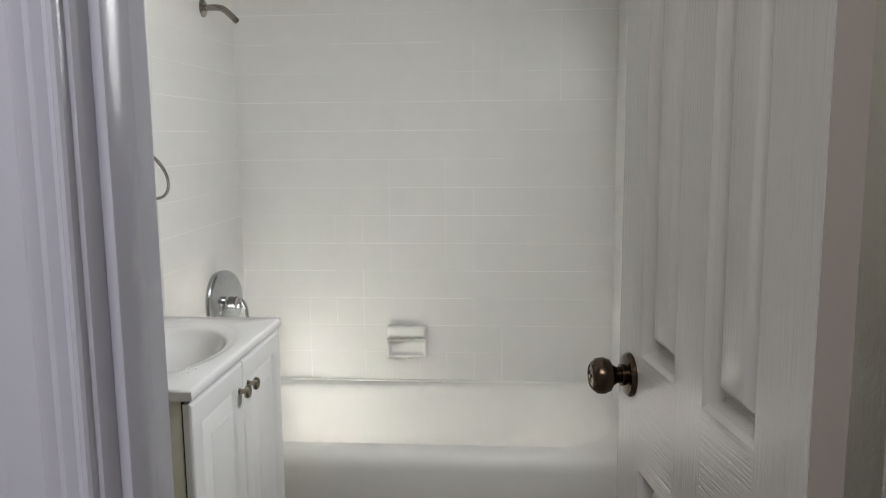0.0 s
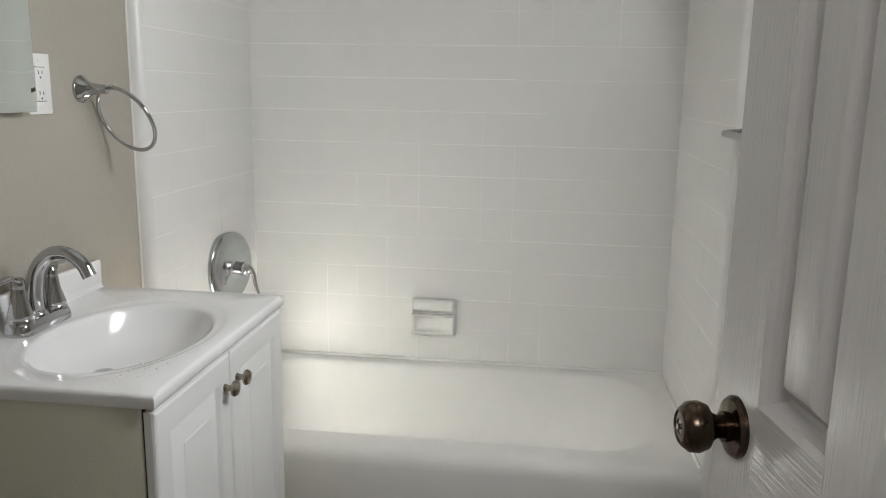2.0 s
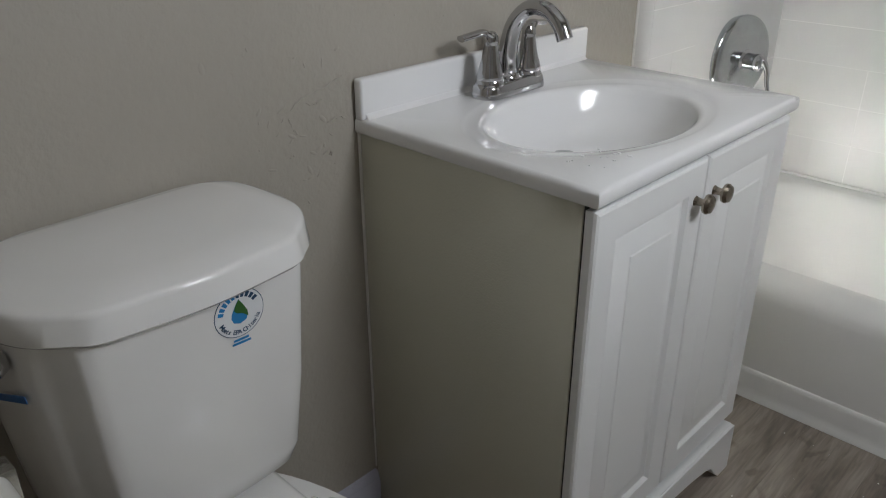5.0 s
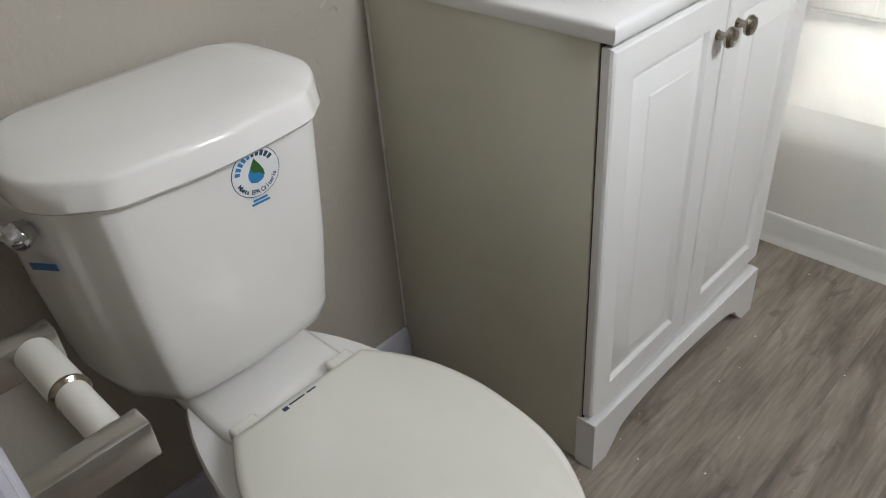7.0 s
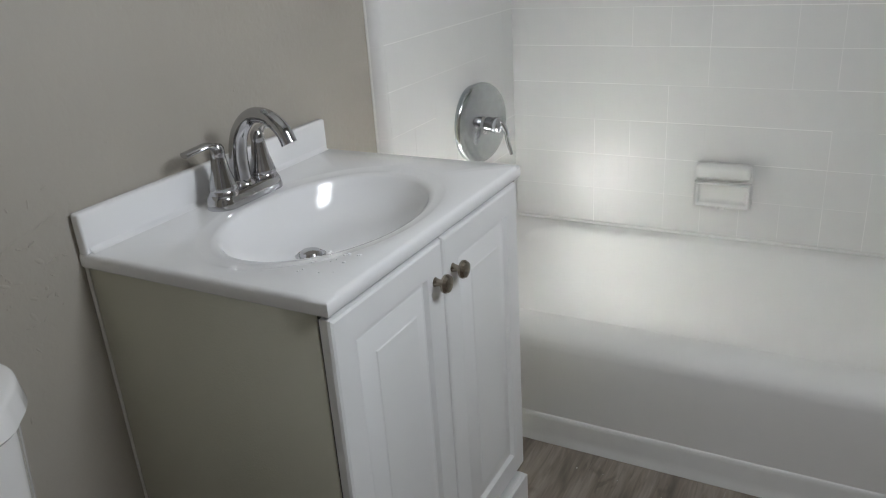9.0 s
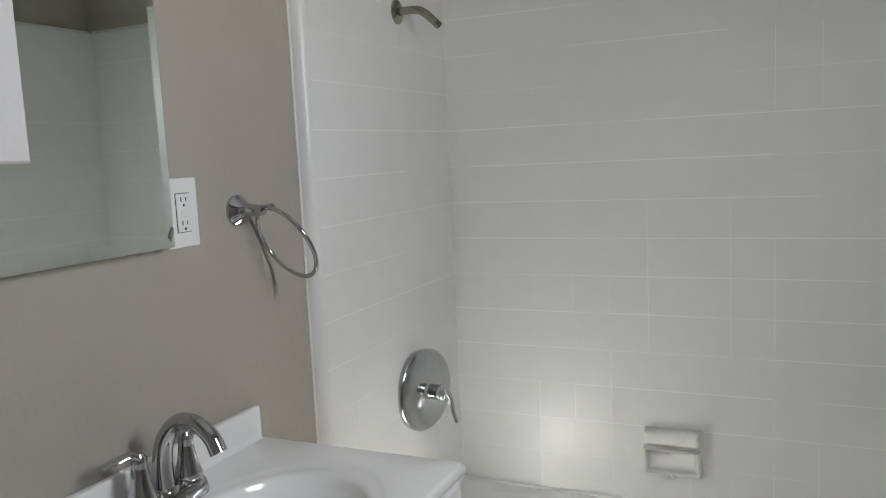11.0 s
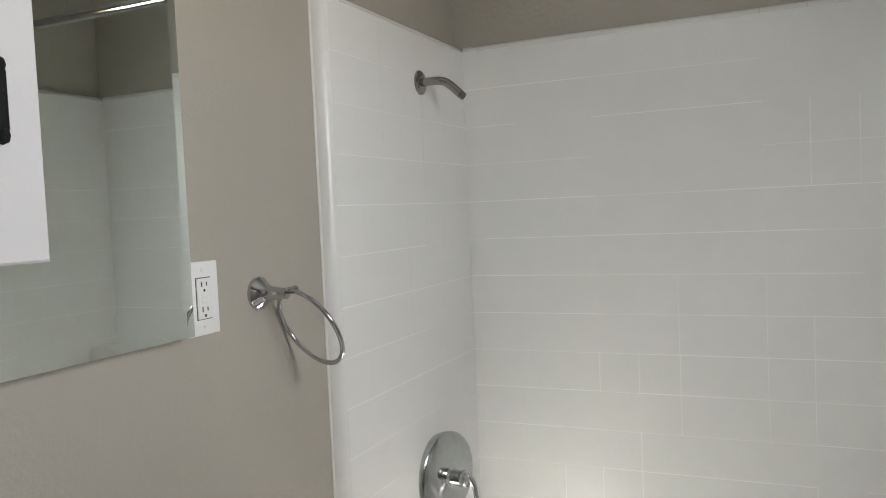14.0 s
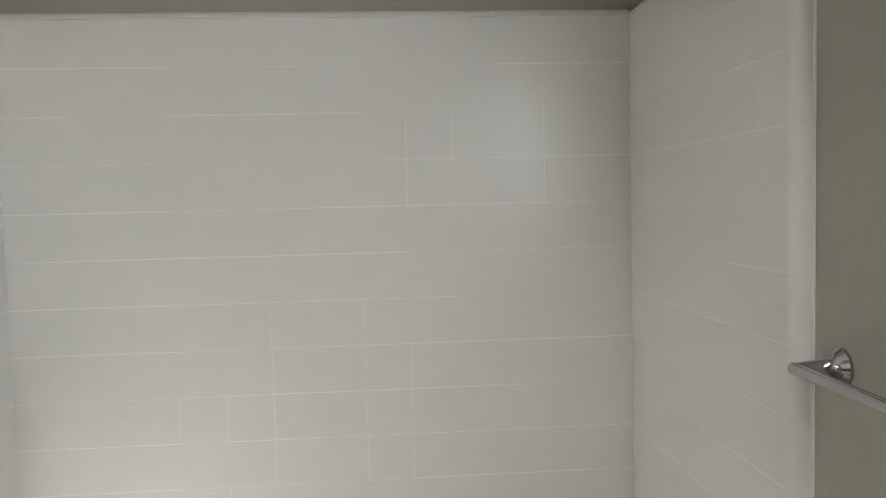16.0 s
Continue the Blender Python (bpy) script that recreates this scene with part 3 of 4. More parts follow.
# faucet
fau = thing("faucet", (0.066, -1.285, TZ), "chrome two-handle centreset faucet", "faucet")
FX, FY = 0.072, -1.290
part("base_plate", loft([rounded(FX - a, FX + a, FY - b, FY + b, a * 0.98, z, 10) for a, b, z in ((0.0285, 0.084, TZ), (0.029, 0.0845, TZ + 0.005), (0.026, 0.0815, TZ + 0.018), (0.0235, 0.079, TZ + 0.023), (0.018, 0.074, TZ + 0.025))], cap=(True, True)), M_CHROME, fau, smooth=50)
for y, s in ((FY - 0.0510, -1), (FY + 0.0510, 1)):
    HM = Matrix.Translation((FX, y, TZ + 0.018))
    h = part("handle", lathe([(0.0255, 0.0), (0.0255, 0.008), (0.0235, 0.012), (0.0245, 0.015), (0.022, 0.024), (0.016, 0.045), (0.0128, 0.066), (0.0122, 0.072), (0.0128, 0.074), (0.0120, 0.084), (0.008, 0.091), (0.0, 0.093)], HM, 32), M_CHROME, fau)
    part("lever", tube(bez([(FX, y, TZ + 0.100), (FX - 0.004, y + s * 0.014, TZ + 0.109), (FX - 0.010, y + s * 0.032, TZ + 0.107), (FX - 0.016, y + s * 0.058, TZ + 0.103)], 8), lambda q: 0.0120 - 0.0010 * q, 18, flat=0.5), M_CHROME, h)
sp = [(FX - 0.004, FY, TZ + 0.018), (FX - 0.004, FY, TZ + 0.070), (FX + 0.008, FY, TZ + 0.116), (FX + 0.038, FY, TZ + 0.146), (FX + 0.074, FY, TZ + 0.147), (FX + 0.102, FY, TZ + 0.128), (FX + 0.115, FY, TZ + 0.104)]
part("spout", tube(bez(sp, 8), lambda s: 0.0185 - 0.0055 * min(1, s * 2) + 0.002 * max(0, s - 0.6), 24), M_CHROME, fau)
part("spout_collar", lathe([(0.024, 0.0), (0.024, 0.006), (0.020, 0.012), (0.0175, 0.014)], Matrix.Translation((FX - 0.004, FY, TZ + 0.020)), 32), M_CHROME, fau)

# ---------------------------------------------------------------- things on the painted wall
ring = thing("towel_ring", (0, -0.955, 1.16), "chrome towel ring on a flared wall post", "towel ring")
RM = Matrix.Translation((0, -0.975, 1.253)) @ Matrix.Rotation(math.pi / 2, 4, "Y")
part("post", lathe([(0.030, 0.0), (0.0305, 0.006), (0.027, 0.009), (0.024, 0.014), (0.018, 0.019), (0.013, 0.034), (0.0105, 0.055), (0.0100, 0.066), (0.0, 0.068)], RM, 36), M_CHROME, ring)
RC, RR = Vector((0.085, -0.936, 1.185)), 0.080
axis_a, axis_b = Vector((0.598, 0.199, -0.777)).normalized(), Vector((0.742, -0.502, 0.441)).normalized()
part("ring", tube([RC + axis_a * (RR * math.cos(a)) + axis_b * (RR * math.sin(a)) for a in [2 * math.pi * i / 64 for i in range(64)]], 0.0046, 12, closed=True), M_CHROME, ring)
part("clasp", tube([(0.056, -0.974, 1.254), (0.066, -0.946, 1.258)], 0.0072, 14), M_CHROME, ring)

outl = thing("outlet", (0, -1.118, 1.20), "white duplex outlet with a cover plate", "outlet")
OY, OZ = -1.126, 1.262
part("cover_plate", box(0.0, 0.006, OY - 0.038, OY + 0.038, OZ - 0.062, OZ + 0.062, 0.003), M_PLATE, outl)
part("device", box(0.004, 0.0085, OY - 0.0165, OY + 0.0165, OZ - 0.034, OZ + 0.034, 0.001), M_PLATE, outl)
part("device_gap", box(0.004, 0.0066, OY - 0.0178, OY + 0.0178, OZ - 0.0352, OZ + 0.0352), M_DARK, outl)
for dz in (-0.021, 0.021):
    for dy, hh in ((-0.006, 0.0042), (0.006, 0.0034)):
        part("slot", box(0.0080, 0.0089, OY + dy - 0.0011, OY + dy + 0.0011, OZ + dz - hh + 0.003, OZ + dz + hh + 0.003), M_DARK, outl)
    part("ground_hole", lathe([(0.0024, 0.0), (0.0024, 0.0009), (0, 0.0009)], Matrix.Translation((0.0081, OY, OZ + dz - 0.0075)) @ Matrix.Rotation(math.pi / 2, 4, "Y"), 14), M_DARK, outl)
for dz in (-0.004, 0.004):
    part("button", box(0.008, 0.0095, OY - 0.0075, OY + 0.0075, OZ + dz - 0.003, OZ + dz + 0.003, 0.0006), M_PLATE, outl)
for dz in (-0.048, 0.048):
    part("screw", lathe([(0.0032, 0), (0.0030, 0.0008), (0, 0.0012)], Matrix.Translation((0.006, OY, OZ + dz)) @ Matrix.Rotation(math.pi / 2, 4, "Y"), 14), M_PLATE, outl)

med = thing("mirror_cabinet", (0.02, -1.375, 1.208), "slim wall cabinet with a mirror door", "mirror cabinet")
MX, MY0, MY1, MZ0, MZ1 = 0.036, -1.575, -1.182, 1.208, 1.868
part("box", box(0.0, MX - 0.006, MY0 + 0.006, MY1 - 0.006, MZ0 + 0.006, MZ1 - 0.006), M_PLATE, med)


def mrect(i, x):
    return [(x, MY0 + i, MZ0 + i), (x, MY1 - i, MZ0 + i), (x, MY1 - i, MZ1 - i), (x, MY0 + i, MZ1 - i)]


part("mirror", loft([mrect(0.0, MX - 0.005), mrect(0.0, MX - 0.0025), mrect(0.018, MX), mrect(0.0181, MX)], cap=(True, True)), M_MIRROR, med, "bevelled mirror glass door", smooth=0)

upper = thing("wall_cabinet", (0.11, -1.86, 1.352), "white painted wall cabinet above the toilet", "cabinet")
UX, UY0, UY1, UZ0, UZ1 = 0.210, -2.190, -1.577, 1.360, 2.02
part("body", box(0.0, UX - 0.019, UY0, UY1, UZ0, UZ1, 0.002), M_UPPER, upper)
for y0, y1 in ((UY0, -1.903), (-1.899, UY1)):
    def urect(i, xx):
        return [(xx, y0 + i, UZ0 - 0.004 + i), (xx, y1 - i, UZ0 - 0.004 + i), (xx, y1 - i, UZ1 - i), (xx, y0 + i, UZ1 - i)]
    dd = part("door", loft([urect(0, UX - 0.018), urect(0, UX - 0.003), urect(0.003, UX), urect(0.052, UX), urect(0.058, UX - 0.003), urect(0.060, UX - 0.003)], cap=(True, True)), M_UPPER, upper, "white painted recessed-panel door", smooth=20)
    hy = y1 - 0.049 if y1 > -1.8 else y0 + 0.030
    if y1 > -1.8:
        hd = part("handle", box(UX + 0.001, UX + 0.010, hy - 0.0065, hy + 0.0065, 1.484, 1.546, 0.003), M_BLACK, dd, "black iron pull handle")
        part("handle_tip", lathe([(0.0, -0.009), (0.006, -0.006), (0.0075, 0), (0.006, 0.006), (0.0, 0.009)], Matrix.Translation((UX + 0.005, hy, 1.549)), 14), M_BLACK, dd)
        part("handle_tip", lathe([(0.0, -0.009), (0.006, -0.006), (0.0075, 0), (0.006, 0.006), (0.0, 0.009)], Matrix.Translation((UX + 0.005, hy, 1.481)), 14), M_BLACK, dd)

random.seed(21)
bm = bmesh.new()
for i in range(34):
    y, z = random.gauss(-1.69, 0.06), random.gauss(0.80, 0.07)
    if y > VY0 - 0.03:
        continue
    r = random.uniform(0.0015, 0.006)
    lathe([(r, 0), (r * 0.8, 0.0006), (r * 0.4, 0.0010), (0, 0.0011)], Matrix.Translation((0.0, y, z)) @ Matrix.Rotation(math.pi / 2, 4, "Y") @ Matrix.Rotation(random.uniform(0, 3), 4, "Z") @ Matrix.Diagonal((random.uniform(0.3, 0.8), random.uniform(1.0, 2.2), 1, 1)), 9, bm)
for i in range(26):
    y, z = random.uniform(-1.55, -0.80), random.uniform(0.9, 1.5)
    r = random.uniform(0.001, 0.0025)
    lathe([(r, 0), (r * 0.7, 0.0005), (0, 0.0008)], Matrix.Translation((0.0, y, z)) @ Matrix.Rotation(math.pi / 2, 4, "Y"), 8, bm)
for path in (((-1.705, 0.832), (-1.690, 0.846), (-1.668, 0.850), (-1.640, 0.858), (-1.606, 0.868)), ((-1.712, 0.822), (-1.706, 0.806), (-1.698, 0.796)), ((-1.680, 0.838), (-1.664, 0.834), (-1.650, 0.840)), ((-1.640, 0.800), (-1.622, 0.806), (-1.604, 0.800)), ((-1.716, 0.760), (-1.706, 0.764)), ((-1.652, 0.752), (-1.640, 0.756), (-1.636, 0.748))):
    tube([Vector((0.0003, p.y + random.gauss(0, 0.0012), p.z + random.gauss(0, 0.0012))) for p in bez([(0, y, z) for y, z in path], 6)], lambda q: 0.0009 + 0.0005 * math.sin(9 * q), 6, bm)
whole("paint_bumps", bm, M_PAINT, "paint drips and filler bumps on the wall", "paint bumps", "stuff")

bar = thing("towel_bar", (XR, -1.10, 1.17), "chrome towel bar on the painted wall", "towel bar")
for y in (-0.825, -1.285):
    BM = Matrix.Translation((XR, y, 1.179)) @ Matrix.Rotation(-math.pi / 2, 4, "Y")
    part("post", lathe([(0.027, 0.0), (0.0275, 0.005), (0.023, 0.010), (0.020, 0.013), (0.017, 0.018), (0.012, 0.040), (0.0095, 0.066), (0.0, 0.070)], BM, 32), M_CHROME, bar)
part("bar", tube([(XR - 0.066, -0.818, 1.179), (XR - 0.066, -1.292, 1.179)], 0.0085, 18), M_CHROME, bar)

# ---------------------------------------------------------------- toilet
toi = thing("toilet", (0.36, -2.0, 0), "white two-piece toilet with the lid closed", "toilet")
CY = -2.003


def tank_ring(z, x1, w, bow, xb=0.02, facet=0.07, c=0.0):
    """Tank outline: flat front, angled and rounded corners, straight back."""
    pts = [(xb, CY - w), (xb + 0.04, CY - w - 0.001), (x1 - 0.075 + c, CY - w + 0.012 - c * 0.4), (x1 - 0.045 + c * 0.7, CY - w + 0.030 - c * 0.6), (x1 - 0.018, CY - w + facet * 0.80), (x1 - 0.006, CY - w + facet), (x1, CY - w + facet + 0.03), (x1 + bow, CY),
           (x1, CY + w - facet - 0.03), (x1 - 0.006, CY + w - facet), (x1 - 0.018, CY + w - facet * 0.80), (x1 - 0.045 + c * 0.7, CY + w - 0.030 + c * 0.6), (x1 - 0.075 + c, CY + w - 0.012 + c * 0.4), (xb + 0.04, CY + w + 0.001), (xb, CY + w)]
    return [tuple(p) for p in bez([(x, y, z) for x, y in pts], 4)]


def lid_ring(z, x1, w, bow, xb=0.012):
    """Lid outline: slightly bowed front, angled corners, rounded ends."""
    half = [(xb, w - 0.050), (xb + 0.006, w - 0.026), (xb + 0.026, w - 0.009), (xb + 0.062, w - 0.001), (x1 - 0.098, w + 0.001), (x1 - 0.066, w - 0.008), (x1 - 0.040, w - 0.026), (x1 - 0.020, w - 0.048), (x1 - 0.006, w - 0.066), (x1, w - 0.095)]
    pts = [(x, CY - y) for x, y in half] + [(x1 + bow, CY)] + [(x, CY + y) for x, y in reversed(half)]
    return [tuple(p) for p in bez([(x, y, z) for x, y in pts], 4)]


part("tank", loft([tank_ring(z, x, w, b, facet=0.058) for z, x, w, b in ((0.381, 0.150, 0.095, 0.0), (0.395, 0.180, 0.140, 0.002), (0.404, 0.190, 0.150, 0.003), (0.418, 0.205, 0.164, 0.004), (0.445, 0.212, 0.172, 0.005), (0.56, 0.222, 0.182, 0.006), (0.70, 0.230, 0.189, 0.007), (0.726, 0.231, 0.190, 0.007))], cap=(True, True)), M_CERAMIC, toi, smooth=50)
part("tank_lid", loft([lid_ring(z, x, w, b) for z, x, w, b in ((0.7230, 0.228, 0.181, 0.007), (0.7250, 0.241, 0.189, 0.008), (0.7300, 0.245, 0.191, 0.009), (0.7560, 0.2405, 0.1885, 0.009), (0.7600, 0.2392, 0.1878, 0.009), (0.7622, 0.2370, 0.1862, 0.009), (0.7636, 0.2335, 0.184, 0.009), (0.7690, 0.215, 0.172, 0.008), (0.7715, 0.190, 0.150, 0.006))], cap=(True, True)), M_CERAMIC, toi, smooth=50)
lev = part("flush_lever", lathe([(0.0, -0.017), (0.010, -0.014), (0.016, -0.004), (0.0165, 0.004), (0.012, 0.013), (0.0, 0.016)], Matrix.Translation((0.138, CY - 0.196, 0.692)) @ Matrix.Rotation(math.pi / 2, 4, "X"), 24), M_CHROME, toi, "chrome flush lever")
part("lever_arm", tube(bez([(0.138, CY - 0.198, 0.692), (0.110, CY - 0.208, 0.692), (0.080, CY - 0.212, 0.690), (0.050, CY - 0.212, 0.688)], 6), lambda q: 0.013 - 0.004 * q, 14, flat=0.7), M_CHROME, lev)
part("lever_stem", tube([(0.120, CY - 0.170, 0.692), (0.122, CY - 0.205, 0.692)], 0.007, 14), M_CHROME, lev)


def bowl_ring(z, x0, x1, w, n=56, back=0.55):
    out = []
    for i in range(n):
        a = 2 * math.pi * i / n
        c, s = math.cos(a), math.sin(a)
        cx = x0 + (x1 - x0) * 0.58
        ax = (x1 - cx) if c > 0 else (cx - x0)
        p = 2.0 if c > 0 else 2.1
        out.append((cx + ax * math.copysign(abs(c) ** (2 / p), c), CY + w * math.copysign(abs(s) ** (2 / p), s), z))
    return out


part("bowl", loft([bowl_ring(z, x0, x1, w) for z, x0, x1, w in ((0.0, 0.10, 0.58, 0.105), (0.02, 0.10, 0.58, 0.105), (0.06, 0.11, 0.56, 0.098), (0.15, 0.12, 0.55, 0.090), (0.23, 0.10, 0.60, 0.108), (0.30, 0.09, 0.66, 0.140), (0.345, 0.08, 0.69, 0.156), (0.366, 0.08, 0.698, 0.160), (0.372, 0.084, 0.694, 0.156))], cap=(True, True)), M_CERAMIC, toi, smooth=50)
part("tank_shelf", loft([rounded(0.03, 0.30, CY - w, CY + w, 0.05, z, 8) for w, z in ((0.08, 0.28), (0.095, 0.34), (0.102, 0.365), (0.100, 0.376), (0.090, 0.382))], cap=(True, True)), M_CERAMIC, toi, smooth=50)


def seat_ring(z, g):
    pts = []
    xb, xm, xf, w = 0.288 - g, 0.48, 0.715 + g, 0.160 + g
    pts += [(xb, CY - 0.104 - g * 0.5), (0.35, CY - 0.138 - g), (0.41, CY - 0.155 - g), (xm, CY - w), (0.58, CY - 0.146 - g), (0.66, CY - 0.102 - g * 0.8), (0.702, CY - 0.050), (xf, CY), (0.702, CY + 0.050), (0.66, CY + 0.102 + g * 0.8), (0.58, CY + 0.146 + g), (xm, CY + w), (0.41, CY + 0.155 + g), (0.35, CY + 0.138 + g), (xb, CY + 0.104 + g * 0.5)]
    return [tuple(p) for p in bez([(x, y, z) for x, y in pts], 5)]


part("seat", loft([seat_ring(z, g) for z, g in ((0.374, -0.004), (0.376, 0.0), (0.388, 0.0), (0.391, -0.004))], cap=(True, True)), M_SEAT, toi, "cream plastic seat", smooth=50)
part("lid", loft([seat_ring(z, g) for z, g in ((0.393, -0.004), (0.394, 0.002), (0.404, 0.002), (0.409, -0.002), (0.412, -0.012))], cap=(True, True)), M_SEAT, toi, "cream plastic lid", smooth=50)
for s in (-1, 1):
    part("hinge", box(0.262, 0.292, CY + s * 0.078 - 0.020, CY + s * 0.078 + 0.020, 0.380, 0.400, 0.005, 3), M_SEAT, toi)
# small maker's mark on the lid, as plain bars
for dy, wd, m in ((-0.034, 0.008, M_INK), (-0.015, 0.024, M_INK), (0.008, 0.014, M_INK)):
    part("mark", box(0.300, 0.3025 + (0.004 if wd < 0.012 else 0), CY + dy - wd / 2, CY + dy + wd / 2, 0.4122, 0.4126), m, toi)

stk = thing("round_sticker", (0.236, -1.966, 0.66), "round blue and green sticker on the tank", "sticker")
SKN = Vector((0.997, 0.03, -0.07)).normalized()


def flat(points, lift):
    """A thin printed shape on the tank's front, from points (across, up)."""
    bm = bmesh.new()
    o = Vector((0.2355, -1.966, 0.697))
    ax = Vector((0.035, 1, 0)).normalized()
    up = Vector((0.072, 0, 1)).normalized()
    nrm = ax.cross(up).normalized()
    lo = [o + ax * a * 1.22 + up * b * 1.22 + nrm * lift for a, b in points]
    hi = [p + nrm * 0.0003 for p in lo]
    return loft([lo, hi], bm, cap=(True, True))


def circ(r, n=48, cx=0.0, cy=0.0):
    return [(cx + r * math.cos(2 * math.pi * i / n), cy + r * math.sin(2 * math.pi * i / n)) for i in range(n)]


def arc_bar(r0, r1, a0, a1, n=8):
    return [(r0 * math.cos(radians(a0 + (a1 - a0) * i / n)), r0 * math.sin(radians(a0 + (a1 - a0) * i / n))) for i in range(n + 1)] + [(r1 * math.cos(radians(a1 - (a1 - a0) * i / n)), r1 * math.sin(radians(a1 - (a1 - a0) * i / n))) for i in range(n + 1)]


SL = 0.0022
part("border", flat(circ(0.0262), SL), M_INK, stk, smooth=0)
part("paper", flat(circ(0.0254), SL + 0.0003), M_LABEL, stk, smooth=0)
drop = [(0.0, 0.0155), (0.004, 0.009), (0.0082, 0.001), (0.0088, -0.004), (0.0065, -0.009), (0.0, -0.0115), (-0.0065, -0.009), (-0.0088, -0.004), (-0.0082, 0.001), (-0.004, 0.009)]
part("drop", flat(drop, SL + 0.0006), M_DROP_BLUE, stk, smooth=0)
part("leaf", flat([(0.0, 0.0155), (0.004, 0.009), (0.0082, 0.001), (0.0088, -0.006), (0.003, -0.001), (-0.003, 0.001), (-0.0055, 0.004), (-0.004, 0.009)], SL + 0.0009), M_DROP_GREEN, stk, smooth=0)
for i in range(10):
    a = 165 - i * 14.5
    part("print_bar", flat(arc_bar(0.0172, 0.0228, a - 5.0, a + 5.0, 3), SL + 0.0006), M_DROP_BLUE if i < 5 else M_INK, stk, smooth=0)


def letter(ch, a):
    """One printed letter on the sticker's lower arc at angle a, its top towards the middle."""
    cu = bpy.data.curves.new("letter", "FONT")
    cu.body, cu.size, cu.align_x, cu.offset = ch, 0.0070, "CENTER", 0.00015
    src = bpy.data.objects.new("letter", cu)
    me = bpy.data.meshes.new_from_object(src)
    bpy.data.objects.remove(src)
    bm = bmesh.new()
    bm.from_mesh(me)
    o, ax, up = Vector((0.2355, -1.966, 0.697)), Vector((0.035, 1, 0)).normalized(), Vector((0.072, 0, 1)).normalized()
    nrm = ax.cross(up).normalized()
    t = radians(a - 270)
    for v in bm.verts:
        p, q = v.co.x, v.co.y - 0.0228
        u, w = p * math.cos(t) - q * math.sin(t), p * math.sin(t) + q * math.cos(t)
        v.co = o + ax * u * 1.22 + up * w * 1.22 + nrm * (SL + 0.0008)
    return bm


for i, ch in enumerate("Meets EPA Criteria"):
    if ch != " ":
        part("letter", letter(ch, 204 + i * 7.8), M_INK, stk, smooth=0)
for i, (w, y) in enumerate(((0.008, -0.0295), (0.010, -0.0335))):
    part("print_bar", flat([(-w, y - 0.0012), (w, y - 0.0012), (w, y + 0.0012), (-w, y + 0.0012)], SL), M_DROP_BLUE, stk, smooth=0)

tape = whole("tape_strip", box(-0.028, 0.028, -0.0005, 0.0005, -0.0045, 0.0045), M_BLUE, "short strip of blue tape on the tank", "tape")
tape.matrix_world = pose(0.130, CY - 0.1842, 0.636, 0, -15, 14)

# ---------------------------------------------------------------- paper holder on the entry wall
hold = thing("paper_holder", (0.325, YE0, 0.60), "satin metal toilet paper holder without paper", "paper holder")
RY, RZ = YE0 + 0.113, 0.622
for x0, x1 in ((0.214, 0.242), (0.404, 0.432)):
    part("post", box(x0, x1, YE0 + 0.006, YE0 + 0.140, RZ - 0.024, RZ + 0.016, 0.0025), M_HOLDER, hold)
    part("wall_plate", box(x0 - 0.012, x1 + 0.012, YE0, YE0 + 0.007, RZ - 0.030, RZ + 0.028, 0.003), M_HOLDER, hold)
part("roller", tube([(0.242, RY, RZ), (0.322, RY, RZ)], 0.0190, 28), M_ROLLER, hold)
part("roller_end", tube([(0.322, RY, RZ), (0.404, RY, RZ)], 0.0162, 28), M_ROLLER, hold)
part("roller_ring", lathe([(0.0190, 0), (0.0200, 0.002), (0.0200, 0.005), (0.0162, 0.008)], Matrix.Translation((0.320, RY, RZ)) @ Matrix.Rotation(math.pi / 2, 4, "Y"), 28), M_NICKEL, hold)

# ---------------------------------------------------------------- doorway and door
def casing(x_in, way, y, out, name, label):
    """A fluted door casing: profile run up one side of the doorway."""
    prof = [(0.0, 0.0), (0.0, 0.009), (0.002, 0.0115), (0.005, 0.012), (0.007, 0.009), (0.011, 0.008), (0.014, 0.011), (0.017, 0.0125), (0.020, 0.010), (0.024, 0.009), (0.028, 0.013), (0.031, 0.014), (0.034, 0.012), (0.046, 0.013), (0.058, 0.016), (0.064, 0.018), (0.068, 0.0175), (0.070, 0.015), (0.070, 0.0)]
    return whole(name, loft([[(x_in + way * a, y + out * b, z) for a, b in prof] for z in (0.0, 2.06)], cap=(True, True)), M_TRIM, label, "door casing", "structure", smooth=30)


JT = 0.018
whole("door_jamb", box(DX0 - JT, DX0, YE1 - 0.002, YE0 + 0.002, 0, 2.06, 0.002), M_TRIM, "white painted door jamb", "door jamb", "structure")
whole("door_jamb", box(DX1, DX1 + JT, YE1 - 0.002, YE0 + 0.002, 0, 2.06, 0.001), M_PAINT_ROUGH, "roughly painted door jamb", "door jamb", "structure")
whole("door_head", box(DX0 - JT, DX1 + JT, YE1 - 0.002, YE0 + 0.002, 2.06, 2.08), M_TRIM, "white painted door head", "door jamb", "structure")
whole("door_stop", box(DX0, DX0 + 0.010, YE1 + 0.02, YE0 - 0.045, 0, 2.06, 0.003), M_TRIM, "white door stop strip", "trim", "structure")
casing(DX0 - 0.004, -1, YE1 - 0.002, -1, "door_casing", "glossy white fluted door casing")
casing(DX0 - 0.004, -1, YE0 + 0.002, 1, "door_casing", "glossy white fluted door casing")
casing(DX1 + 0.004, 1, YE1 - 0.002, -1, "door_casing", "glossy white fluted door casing")

